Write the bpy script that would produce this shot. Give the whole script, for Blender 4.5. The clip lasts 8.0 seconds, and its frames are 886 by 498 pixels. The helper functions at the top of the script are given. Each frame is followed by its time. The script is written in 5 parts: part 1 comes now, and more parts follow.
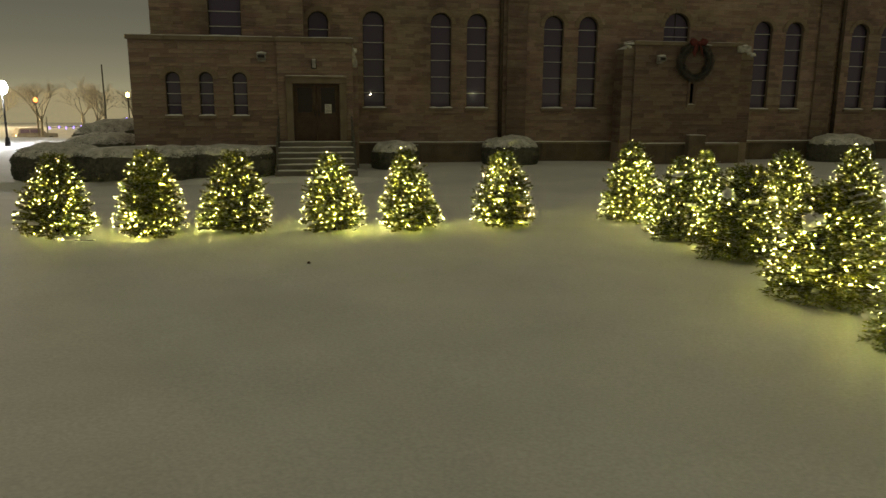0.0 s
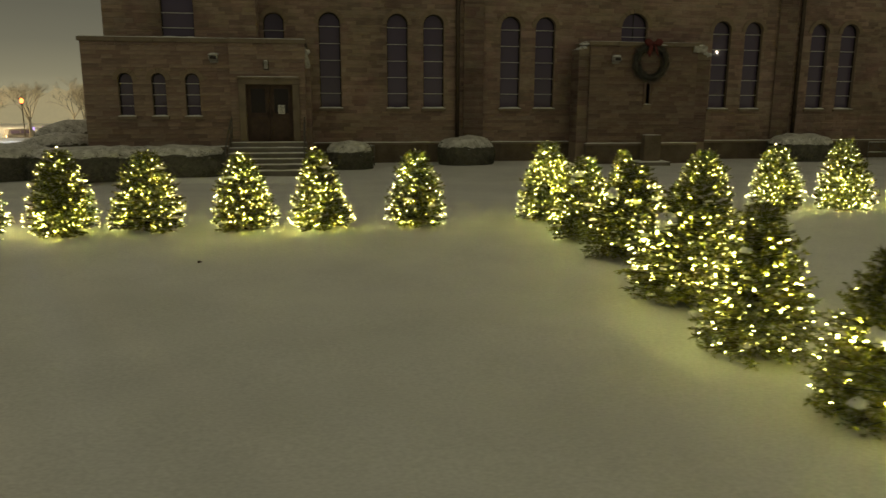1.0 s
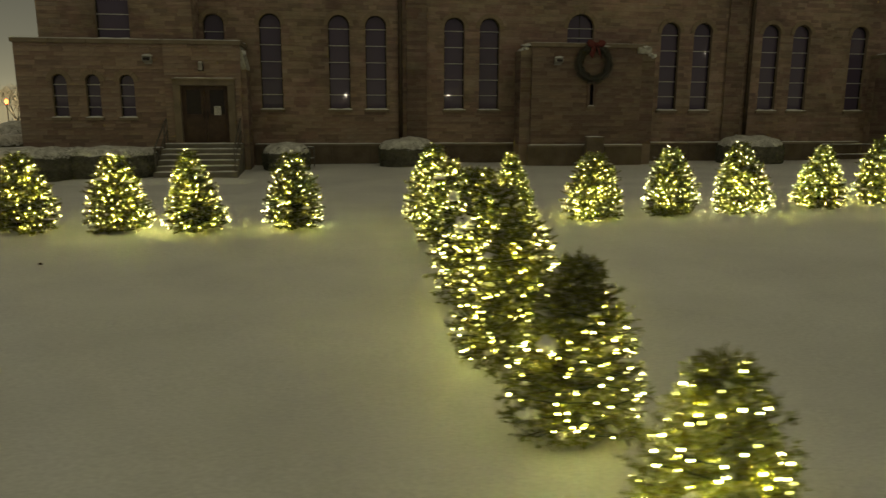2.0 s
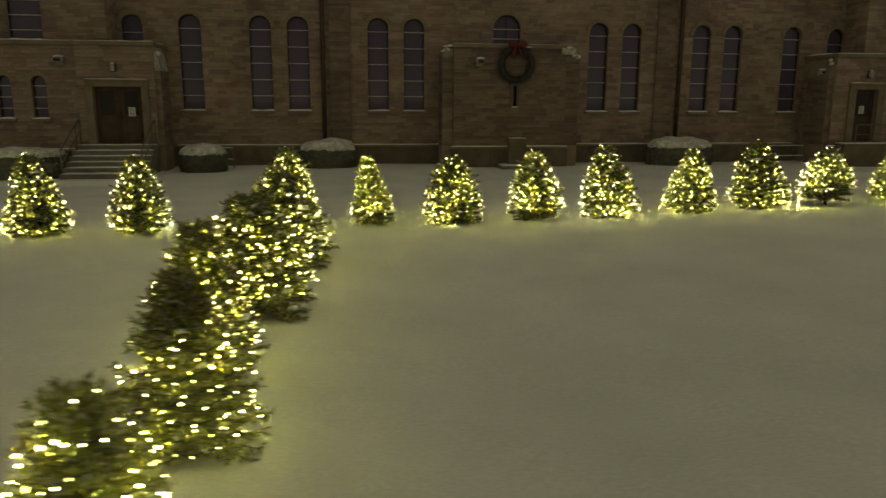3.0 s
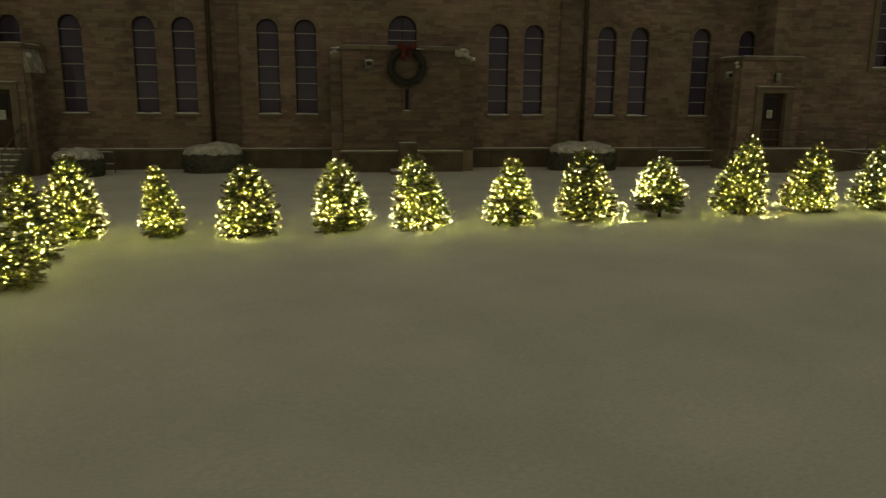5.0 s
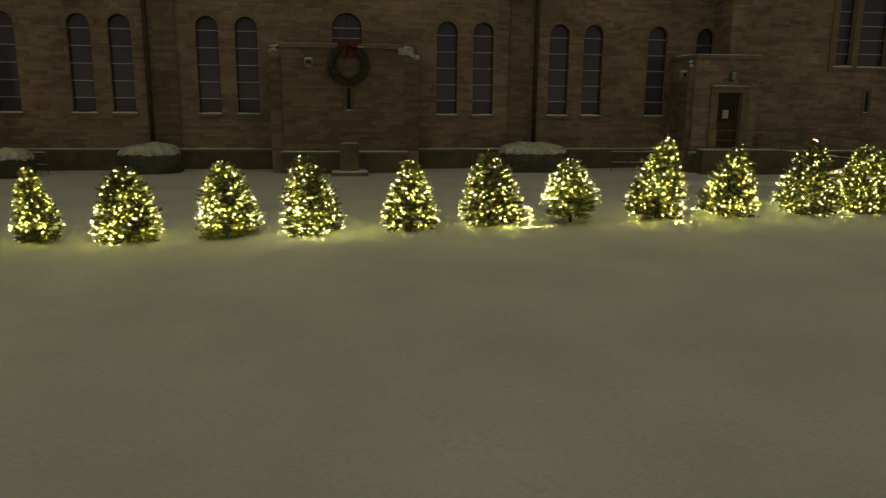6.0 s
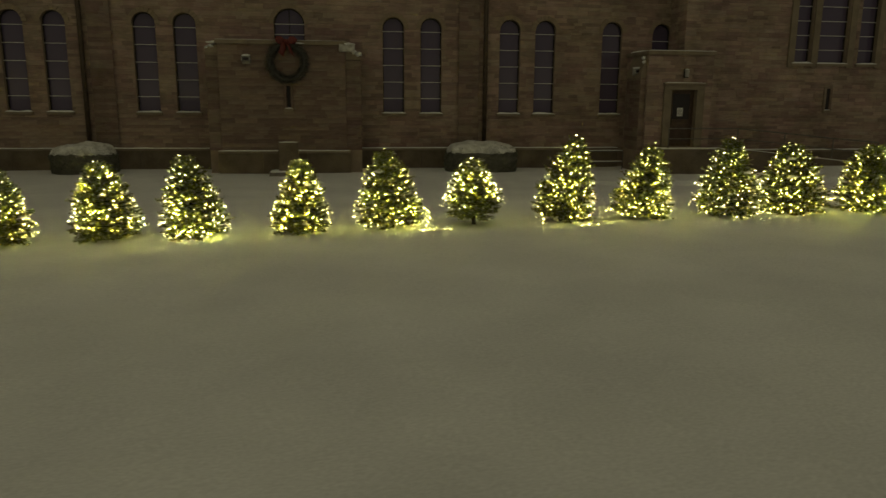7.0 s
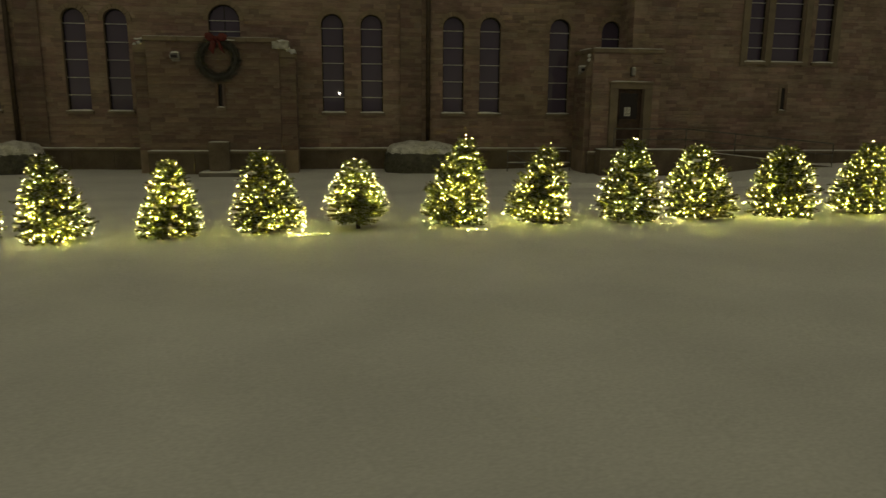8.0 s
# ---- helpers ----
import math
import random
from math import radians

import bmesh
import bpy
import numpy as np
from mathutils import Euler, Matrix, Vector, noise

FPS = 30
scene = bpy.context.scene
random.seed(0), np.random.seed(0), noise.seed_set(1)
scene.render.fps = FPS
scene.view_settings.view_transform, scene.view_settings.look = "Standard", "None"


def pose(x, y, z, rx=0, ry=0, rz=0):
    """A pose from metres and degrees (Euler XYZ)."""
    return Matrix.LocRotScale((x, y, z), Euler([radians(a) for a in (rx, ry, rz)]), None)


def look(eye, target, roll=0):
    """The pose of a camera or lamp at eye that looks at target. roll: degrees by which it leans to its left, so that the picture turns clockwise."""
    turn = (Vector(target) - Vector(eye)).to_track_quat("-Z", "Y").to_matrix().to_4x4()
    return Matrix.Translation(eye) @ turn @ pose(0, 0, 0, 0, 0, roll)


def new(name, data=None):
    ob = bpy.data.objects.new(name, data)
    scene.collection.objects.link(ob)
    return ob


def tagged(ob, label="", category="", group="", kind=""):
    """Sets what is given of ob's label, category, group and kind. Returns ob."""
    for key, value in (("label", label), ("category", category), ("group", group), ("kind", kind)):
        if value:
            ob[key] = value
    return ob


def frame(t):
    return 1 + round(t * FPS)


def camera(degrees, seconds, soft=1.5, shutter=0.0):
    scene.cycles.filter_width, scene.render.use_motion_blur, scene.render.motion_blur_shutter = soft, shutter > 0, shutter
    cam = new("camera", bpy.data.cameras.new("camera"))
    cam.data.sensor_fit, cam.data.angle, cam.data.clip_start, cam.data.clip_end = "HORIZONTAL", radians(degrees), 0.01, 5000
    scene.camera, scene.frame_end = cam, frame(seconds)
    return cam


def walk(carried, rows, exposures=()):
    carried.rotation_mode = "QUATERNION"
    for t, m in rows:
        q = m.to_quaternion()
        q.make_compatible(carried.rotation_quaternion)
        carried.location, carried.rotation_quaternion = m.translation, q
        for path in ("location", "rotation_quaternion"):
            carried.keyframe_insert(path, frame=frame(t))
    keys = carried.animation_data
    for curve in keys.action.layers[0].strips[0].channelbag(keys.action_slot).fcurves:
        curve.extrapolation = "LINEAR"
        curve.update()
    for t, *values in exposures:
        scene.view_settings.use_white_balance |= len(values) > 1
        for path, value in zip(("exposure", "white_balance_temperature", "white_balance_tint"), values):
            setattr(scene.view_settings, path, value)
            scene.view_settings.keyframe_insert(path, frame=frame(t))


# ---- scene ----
cam = camera(62.9, 8.0, soft=1.45, shutter=0.42)
PATH = [
    (0, (0.241, 1.332, 2.453), (0.577, 3.263, 2.053), 0.3),
    (0.5, (1.005, 1.094, 2.465), (1.335, 3.025, 2.065), 0.3),
    (1, (2.0, 0.885, 2.478), (2.326, 2.817, 2.078), 0.2),
    (1.2, (2.439, 0.823, 2.49), (2.763, 2.755, 2.089), 0.3),
    (2.3, (5.505, 0.481, 2.515), (5.8, 2.419, 2.118), 0.2),
    (2.5, (6.094, 0.422, 2.562), (6.39, 2.36, 2.162), 0.2),
    (3, (7.685, 0.258, 2.608), (7.978, 2.195, 2.207), 0.3),
    (3.5, (8.821, 0.186, 2.659), (9.114, 2.123, 2.257), 0.4),
    (4, (9.681, 0.17, 2.748), (9.973, 2.107, 2.346), 0.4),
    (4.5, (10.771, 0.272, 2.78), (11.063, 2.21, 2.377), 0.4),
    (6, (14.268, 0.858, 2.792), (14.547, 2.797, 2.388), 0.5),
    (6.5, (15.378, 1.081, 2.757), (15.651, 3.02, 2.353), 0.4),
    (7, (16.562, 1.286, 2.739), (16.828, 3.227, 2.334), 0.4),
    (7.5, (17.824, 1.522, 2.72), (18.083, 3.463, 2.315), 0.4),
    (8, (19.027, 1.743, 2.704), (19.28, 3.686, 2.3), 0.5),
]
walk(cam, [(t, look(eye, target, roll)) for t, eye, target, roll in PATH],
     exposures=[(0, 0.07), (1, 0.08), (2.5, 0.16), (3, 0.10), (3.5, -0.08), (4, -0.14), (6.5, -0.12), (7, -0.04), (8, 0.03)])
SKY, BULB_GLOW, INNER_GLOW, BULB_R, INNER_R = 0.975, 54.0, 150.0, 0.0069, 0.0086
LAMP_AT = (-15.9, 43.5)

# ---------------------------------------------------------------- night sky
world = bpy.data.worlds.new("night_sky")
scene.world = world
world.use_nodes = True
wn, wl = world.node_tree.nodes, world.node_tree.links
wbg = wn["Background"]
wgeo = wn.new("ShaderNodeTexCoord")
wsep = wn.new("ShaderNodeSeparateXYZ")
wramp = wn.new("ShaderNodeValToRGB")
wl.new(wgeo.outputs["Generated"], wsep.inputs[0])
wl.new(wsep.outputs["Z"], wramp.inputs[0])
wl.new(wramp.outputs["Color"], wbg.inputs["Color"])
wramp.color_ramp.elements[0].position, wramp.color_ramp.elements[0].color = 0.0, (0.345, 0.312, 0.188, 1)
wramp.color_ramp.elements[1].position, wramp.color_ramp.elements[1].color = 0.42, (0.163, 0.151, 0.097, 1)
for wp, wc in ((0.03, (0.232, 0.213, 0.135)), (0.07, (0.158, 0.149, 0.102)), (0.11, (0.124, 0.118, 0.084))):
    wramp.color_ramp.elements.new(wp).color = (*wc, 1)
wbg.inputs["Strength"].default_value = SKY

# ---------------------------------------------------------------- materials


def material(name, rough=0.8, metal=0.0):
    m = bpy.data.materials.new(name)
    m.use_nodes = True
    b = m.node_tree.nodes["Principled BSDF"]
    b.inputs["Roughness"].default_value, b.inputs["Metallic"].default_value = rough, metal
    return m, m.node_tree.nodes, m.node_tree.links, b


def grained(name, dark, light, scale=4.0, fine=60.0, rough=0.8, bump=0.3, metal=0.0, depth=0.02, specular=0.3, own=0.0):
    """Two scales of colour noise and a fine relief; own: how far each object's shade differs."""
    m, n, l, b = material(name, rough, metal)
    co = n.new("ShaderNodeTexCoord")
    big, small = n.new("ShaderNodeTexNoise"), n.new("ShaderNodeTexNoise")
    big.inputs["Scale"].default_value, small.inputs["Scale"].default_value = scale, fine
    big.inputs["Detail"].default_value, small.inputs["Detail"].default_value = 5, 3
    l.new(co.outputs["Object"], big.inputs["Vector"]), l.new(co.outputs["Object"], small.inputs["Vector"])
    mixv = n.new("ShaderNodeMath")
    mixv.operation = "MULTIPLY_ADD"
    mixv.inputs[1].default_value = 0.4
    l.new(small.outputs["Fac"], mixv.inputs[0]), l.new(big.outputs["Fac"], mixv.inputs[2])
    ramp = n.new("ShaderNodeValToRGB")
    ramp.color_ramp.elements[0].position, ramp.color_ramp.elements[0].color = 0.45, (*dark, 1)
    ramp.color_ramp.elements[1].position, ramp.color_ramp.elements[1].color = 0.95, (*light, 1)
    l.new(mixv.outputs[0], ramp.inputs[0])
    colour = ramp.outputs[0]
    if own:
        info, hsv, val = n.new("ShaderNodeObjectInfo"), n.new("ShaderNodeHueSaturation"), n.new("ShaderNodeMapRange")
        val.inputs["To Min"].default_value, val.inputs["To Max"].default_value = 1 - own, 1 + own
        l.new(info.outputs["Random"], val.inputs["Value"]), l.new(val.outputs[0], hsv.inputs["Value"])
        l.new(colour, hsv.inputs["Color"])
        colour = hsv.outputs[0]
    l.new(colour, b.inputs["Base Color"])
    bp = n.new("ShaderNodeBump")
    bp.inputs["Strength"].default_value, bp.inputs["Distance"].default_value = bump, depth
    l.new(mixv.outputs[0], bp.inputs["Height"]), l.new(bp.outputs[0], b.inputs["Normal"])
    b.inputs["Specular IOR Level"].default_value = specular
    return m


def stone_material(name, joined, tone=1.0):
    """Sawn sandstone blocks: each block its own brown, with bedding streaks and stains."""
    m, n, l, b = material(name, 0.9)
    co = n.new("ShaderNodeTexCoord")
    if joined:
        rnd = n.new("ShaderNodeNewGeometry").outputs["Random Per Island"]
    else:
        rnd = n.new("ShaderNodeObjectInfo").outputs["Random"]
    ramp = n.new("ShaderNodeValToRGB")
    r = ramp.color_ramp
    r.elements[0].position, r.elements[0].color = 0.0, (0.222, 0.168, 0.132, 1)
    r.elements[1].position, r.elements[1].color = 1.0, (0.310, 0.252, 0.196, 1)
    for p, c in ((0.3, (0.270, 0.194, 0.146)), (0.6, (0.298, 0.238, 0.176)), (0.85, (0.350, 0.266, 0.190))):
        r.elements.new(p).color = (*c, 1)
    l.new(rnd, ramp.inputs[0])
    stretch = n.new("ShaderNodeMapping")
    stretch.inputs["Scale"].default_value = (1.2, 1.2, 14)
    l.new(co.outputs["Object"], stretch.inputs[0])
    streak, stain = n.new("ShaderNodeTexNoise"), n.new("ShaderNodeTexNoise")
    streak.inputs["Scale"].default_value, streak.inputs["Detail"].default_value = 3.5, 8
    stain.inputs["Scale"].default_value, stain.inputs["Detail"].default_value = 0.5, 4
    l.new(stretch.outputs[0], streak.inputs["Vector"]), l.new(co.outputs["Object"], stain.inputs["Vector"])
    add = n.new("ShaderNodeMath")
    add.operation = "MULTIPLY_ADD"
    add.inputs[1].default_value = 1.7
    mottle, both = n.new("ShaderNodeTexNoise"), n.new("ShaderNodeMath")
    mottle.inputs["Scale"].default_value, mottle.inputs["Detail"].default_value = 3.6, 6
    both.operation = "MULTIPLY_ADD"
    both.inputs[1].default_value = 0.7
    l.new(co.outputs["Object"], mottle.inputs["Vector"]), l.new(mottle.outputs["Fac"], both.inputs[0])
    l.new(streak.outputs["Fac"], both.inputs[2])
    l.new(stain.outputs["Fac"], add.inputs[0]), l.new(both.outputs[0], add.inputs[2])
    val = n.new("ShaderNodeMapRange")
    val.inputs["From Min"].default_value, val.inputs["From Max"].default_value = 1.25, 2.15
    val.inputs["To Min"].default_value, val.inputs["To Max"].default_value = 0.62 * tone, 1.29 * tone
    l.new(add.outputs[0], val.inputs["Value"])
    hsv = n.new("ShaderNodeHueSaturation")
    l.new(val.outputs[0], hsv.inputs["Value"]), l.new(ramp.outputs[0], hsv.inputs["Color"])
    hsv.inputs["Saturation"].default_value = 0.89
    patch, turnh = n.new("ShaderNodeTexNoise"), n.new("ShaderNodeMapRange")
    patch.inputs["Scale"].default_value, patch.inputs["Detail"].default_value = 1.3, 5
    turnh.inputs["From Min"].default_value, turnh.inputs["From Max"].default_value = 0.35, 0.65
    turnh.inputs["To Min"].default_value, turnh.inputs["To Max"].default_value = 0.462, 0.500
    l.new(co.outputs["Object"], patch.inputs["Vector"]), l.new(patch.outputs["Fac"], turnh.inputs["Value"])
    l.new(turnh.outputs[0], hsv.inputs["Hue"])
    l.new(hsv.outputs[0], b.inputs["Base Color"])
    bp = n.new("ShaderNodeBump")
    bp.inputs["Strength"].default_value, bp.inputs["Distance"].default_value = 0.6, 0.02
    l.new(streak.outputs["Fac"], bp.inputs["Height"]), l.new(bp.outputs[0], b.inputs["Normal"])
    b.inputs["Specular IOR Level"].default_value = 0.15
    return m


def snow_material():
    m, n, l, b = material("snow", 0.75)
    co = n.new("ShaderNodeTexCoord")
    drift, grain = n.new("ShaderNodeTexNoise"), n.new("ShaderNodeTexNoise")
    drift.inputs["Scale"].default_value, drift.inputs["Detail"].default_value = 0.55, 5
    grain.inputs["Scale"].default_value, grain.inputs["Detail"].default_value = 34, 6
    l.new(co.outputs["Object"], drift.inputs["Vector"]), l.new(co.outputs["Object"], grain.inputs["Vector"])
    ramp = n.new("ShaderNodeValToRGB")
    ramp.color_ramp.elements[0].position, ramp.color_ramp.elements[0].color = 0.3, (0.74, 0.74, 0.74, 1)
    ramp.color_ramp.elements[1].position, ramp.color_ramp.elements[1].color = 0.7, (0.86, 0.86, 0.85, 1)
    speck = n.new("ShaderNodeMapRange")
    speck.inputs["From Min"].default_value, speck.inputs["From Max"].default_value = 0.3, 0.7
    speck.inputs["To Min"].default_value, speck.inputs["To Max"].default_value = 0.86, 1.06
    tint = n.new("ShaderNodeHueSaturation")
    l.new(grain.outputs["Fac"], speck.inputs["Value"]), l.new(speck.outputs[0], tint.inputs["Value"])
    l.new(drift.outputs["Fac"], ramp.inputs[0]), l.new(ramp.outputs[0], tint.inputs["Color"])
    l.new(tint.outputs[0], b.inputs["Base Color"])
    both = n.new("ShaderNodeMath")
    both.operation = "MULTIPLY_ADD"
    both.inputs[1].default_value = 0.2
    l.new(grain.outputs["Fac"], both.inputs[0]), l.new(drift.outputs["Fac"], both.inputs[2])
    bp = n.new("ShaderNodeBump")
    bp.inputs["Strength"].default_value, bp.inputs["Distance"].default_value = 0.35, 0.1
    l.new(both.outputs[0], bp.inputs["Height"]), l.new(bp.outputs[0], b.inputs["Normal"])
    b.inputs["Specular IOR Level"].default_value = 0.2
    return m


def glowing(name, colour, strength):
    m, n, l, b = material(name, 0.4)
    b.inputs["Base Color"].default_value = (*colour, 1)
    b.inputs["Emission Color"].default_value, b.inputs["Emission Strength"].default_value = (*colour, 1), strength
    return m


def needle_material(name, dark, light, dusted=1.0):
    """Needles from dark to light; the share above dusted carries snow."""
    m, n, l, b = material(name, 0.55)
    geo, ramp = n.new("ShaderNodeNewGeometry"), n.new("ShaderNodeValToRGB")
    ramp.color_ramp.elements[0].color, ramp.color_ramp.elements[1].color = (*dark, 1), (*light, 1)
    if dusted < 1:
        ramp.color_ramp.elements[1].position = dusted
        ramp.color_ramp.elements.new(dusted + 0.04).color = (0.34, 0.33, 0.22, 1)
        ramp.color_ramp.elements.new(1.0).color = (0.62, 0.62, 0.60, 1)
    l.new(geo.outputs["Random Per Island"], ramp.inputs[0]), l.new(ramp.outputs[0], b.inputs["Base Color"])
    b.inputs["Specular IOR Level"].default_value = 0.3
    thin, mixed = n.new("ShaderNodeBsdfTranslucent"), n.new("ShaderNodeMixShader")
    mixed.inputs[0].default_value = 0.5
    l.new(ramp.outputs[0], thin.inputs["Color"])
    l.new(b.outputs[0], mixed.inputs[1]), l.new(thin.outputs[0], mixed.inputs[2])
    l.new(mixed.outputs[0], n["Material Output"].inputs["Surface"])
    return m


SNOW = snow_material()
STONE, STONE_ONE = stone_material("sandstone", True), stone_material("sandstone_block", False)
# 0.70 sandstone copy for bay, pilasters, slits, buttresses; buttress shade is in the colour
DARK_STONE, DARK_STONE_ONE = stone_material("sooty_sandstone", True, 0.70), stone_material("sooty_sandstone_block", False, 0.70)
MORTAR = grained("mortar", (0.21, 0.162, 0.125), (0.30, 0.235, 0.18), 3, 40, 0.95)
TRIM = grained("limestone", (0.165, 0.132, 0.098), (0.27, 0.222, 0.165), 2, 30, 0.85, own=0.08)
FROSTED = grained("snow_dusted_limestone", (0.17, 0.15, 0.12), (0.62, 0.61, 0.58), 5, 22, 0.9, 0.6)
BASE = grained("dark_plinth_stone", (0.095, 0.076, 0.058), (0.195, 0.156, 0.116), 1.5, 25, 0.9)
ARCH = grained("arch_stone", (0.215, 0.166, 0.122), (0.305, 0.243, 0.180), 2, 30, 0.9, own=0.05)
CONCRETE = grained("concrete", (0.13, 0.12, 0.10), (0.24, 0.22, 0.19), 2, 40, 0.9)
ROOF = grained("roof_slate", (0.05, 0.05, 0.05), (0.10, 0.10, 0.10), 2, 30, 0.7)
WOOD = grained("dark_door_wood", (0.048, 0.030, 0.023), (0.090, 0.056, 0.042), 5, 60, 0.5, 0.2)
IRON = grained("black_iron", (0.015, 0.015, 0.016), (0.05, 0.048, 0.045), 8, 80, 0.5, 0.2, 0.6)
PIPE = grained("brown_downpipe", (0.05, 0.035, 0.025), (0.10, 0.075, 0.055), 6, 50, 0.5, 0.15, 0.4)
STEEL = grained("galvanised_rail", (0.10, 0.09, 0.08), (0.20, 0.185, 0.165), 8, 80, 0.5, 0.1, 0.5)
BARS = grained("pale_saddle_bar", (0.52, 0.51, 0.52), (0.70, 0.69, 0.70), 8, 60, 0.6, 0.1)
THIN_SNOW = grained("thin_snow_on_twigs", (0.38, 0.37, 0.34), (0.88, 0.87, 0.84), 5, 26, 0.9, 0.7)
# far posts: distance haze mixed into the base colour
HAZED = grained("hazy_post", (0.11, 0.098, 0.070), (0.18, 0.160, 0.115), 4, 30, 0.9)
# far snowy twigs, lightened so that the base colour carries the haze
HAZY_BARK = grained("snow_crusted_bark", (0.18, 0.162, 0.120), (0.32, 0.295, 0.235), 6, 40, 0.9, 0.5)
BARK = grained("bark", (0.035, 0.024, 0.016), (0.10, 0.07, 0.045), 10, 60, 0.95, 0.8)
HEDGE = grained("hedge_twigs", (0.085, 0.082, 0.068), (0.17, 0.162, 0.13), 8, 60, 0.9, 0.9)
LEAF = needle_material("hedge_leaf", (0.07, 0.078, 0.060), (0.19, 0.20, 0.15))
NEEDLE = needle_material("fir_needle", (0.130, 0.148, 0.030), (0.380, 0.395, 0.080), 0.66)
WREATH = needle_material("wreath_needle", (0.085, 0.086, 0.076), (0.205, 0.202, 0.185), 0.88)
RIBBON = grained("red_ribbon", (0.10, 0.018, 0.016), (0.16, 0.034, 0.032), 6, 40, 0.5, 0.15)
PAPER = grained("white_paper", (0.60, 0.59, 0.55), (0.80, 0.79, 0.74), 6, 40, 0.8, 0.05)
WIRE = grained("green_wire", (0.010, 0.025, 0.012), (0.02, 0.045, 0.02), 20, 80, 0.5, 0.1)
WHITE = grained("grey_lamp_housing", (0.22, 0.21, 0.20), (0.42, 0.41, 0.39), 6, 40, 0.5, 0.1)
PAINT = grained("car_paint", (0.16, 0.15, 0.14), (0.24, 0.23, 0.21), 2, 60, 0.35, 0.05)
RUBBER = grained("tyre_rubber", (0.012, 0.012, 0.012), (0.03, 0.03, 0.03), 8, 60, 0.85, 0.2)
GLASS, _, _, gb = material("leaded_glass", 0.022)
gb.inputs["Base Color"].default_value = (0.100, 0.080, 0.135, 1)
gb.inputs["Specular IOR Level"].default_value = 0.32
DOOR_GLASS, _, _, gb = material("door_glass", 0.2)
gb.inputs["Base Color"].default_value = (0.030, 0.024, 0.026, 1)
gb.inputs["Specular IOR Level"].default_value = 0.2


def uneven(m, own, mean):
    """Bulbs of one string differ: some are weak or half covered. own: the node and output that set one bulb apart."""
    n, l, b = m.node_tree.nodes, m.node_tree.links, m.node_tree.nodes["Principled BSDF"]
    src, sq, mul = n.new(own[0]), n.new("ShaderNodeMath"), n.new("ShaderNodeMath")
    sq.operation, mul.operation = "POWER", "MULTIPLY_ADD"
    sq.inputs[1].default_value = 3.2
    mul.inputs[1].default_value, mul.inputs[2].default_value = 3.8 * mean, 0.09 * mean
    l.new(src.outputs[own[1]], sq.inputs[0])
    l.new(sq.outputs[0], mul.inputs[0])
    l.new(mul.outputs[0], b.inputs["Emission Strength"])
    return m


WARM, PALE, GOLD = (1.0, 0.93, 0.26), (1.0, 0.94, 0.36), (1.0, 0.93, 0.12)
EACH, ISLE = ("ShaderNodeObjectInfo", "Random"), ("ShaderNodeNewGeometry", "Random Per Island")
BULB = uneven(glowing("warm_white_bulb", WARM, BULB_GLOW), EACH, BULB_GLOW)
BULB_COOL = uneven(glowing("cool_white_bulb", PALE, BULB_GLOW), EACH, BULB_GLOW)
BULB_IN = uneven(glowing("warm_inner_bulb", GOLD, INNER_GLOW), ISLE, INNER_GLOW)
LAMP = glowing("street_lamp_globe", (0.97, 0.98, 1.0), 380)
STREET_FILL = glowing("sodium_lamp", (1.0, 0.74, 0.38), 2400)
YARD = glowing("road_lamp_globe", (1.0, 0.88, 0.66), 300)
RED = glowing("red_signal", (1.0, 0.16, 0.03), 9)
ORANGE = glowing("orange_lamp_globe", (1.0, 0.64, 0.13), 14)
BLUE = glowing("blue_bulb", (0.30, 0.22, 1.0), 3.0)
AMBER = glowing("tail_lamp", (1.0, 0.62, 0.2), 8)
# backdrop that glows by itself: the lit haze is put into its emission
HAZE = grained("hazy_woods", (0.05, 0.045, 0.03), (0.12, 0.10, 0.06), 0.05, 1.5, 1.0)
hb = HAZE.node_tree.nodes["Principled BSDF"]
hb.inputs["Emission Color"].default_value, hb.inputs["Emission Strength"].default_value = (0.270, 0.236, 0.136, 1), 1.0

# ---------------------------------------------------------------- mesh helpers


def mesh_of(bm, name, mats, smooth=False):
    me = bpy.data.meshes.new(name)
    bm.to_mesh(me)
    bm.free()
    for mm in mats if isinstance(mats, (list, tuple)) else [mats]:
        me.materials.append(mm)
    if smooth:
        me.polygons.foreach_set("use_smooth", [True] * len(me.polygons))
    return me


def part(name, bm, mat, parent, label="", smooth=False):
    ob = new(name, mesh_of(bm, name, mat, smooth))
    ob.parent = parent
    return tagged(ob, label)


def raw(name, verts, faces, mat, parent=None, smooth=False):
    me = bpy.data.meshes.new(name)
    me.from_pydata(verts, [], faces)
    me.materials.append(mat)
    if smooth:
        me.polygons.foreach_set("use_smooth", [True] * len(me.polygons))
    ob = new(name, me)
    ob.parent = parent
    return ob


def triangles(name, tri, mat, parent=None):
    """One mesh of loose triangles from an array of shape (n, 3, 3)."""
    v = np.asarray(tri, float).reshape(-1, 3)
    me = bpy.data.meshes.new(name)
    me.vertices.add(len(v))
    me.vertices.foreach_set("co", v.ravel())
    me.loops.add(len(v))
    me.loops.foreach_set("vertex_index", np.arange(len(v), dtype=np.int32))
    me.polygons.add(len(v) // 3)
    me.polygons.foreach_set("loop_start", np.arange(0, len(v), 3, dtype=np.int32))
    me.update(calc_edges=True)
    me.materials.append(mat)
    ob = new(name, me)
    ob.parent = parent
    return ob


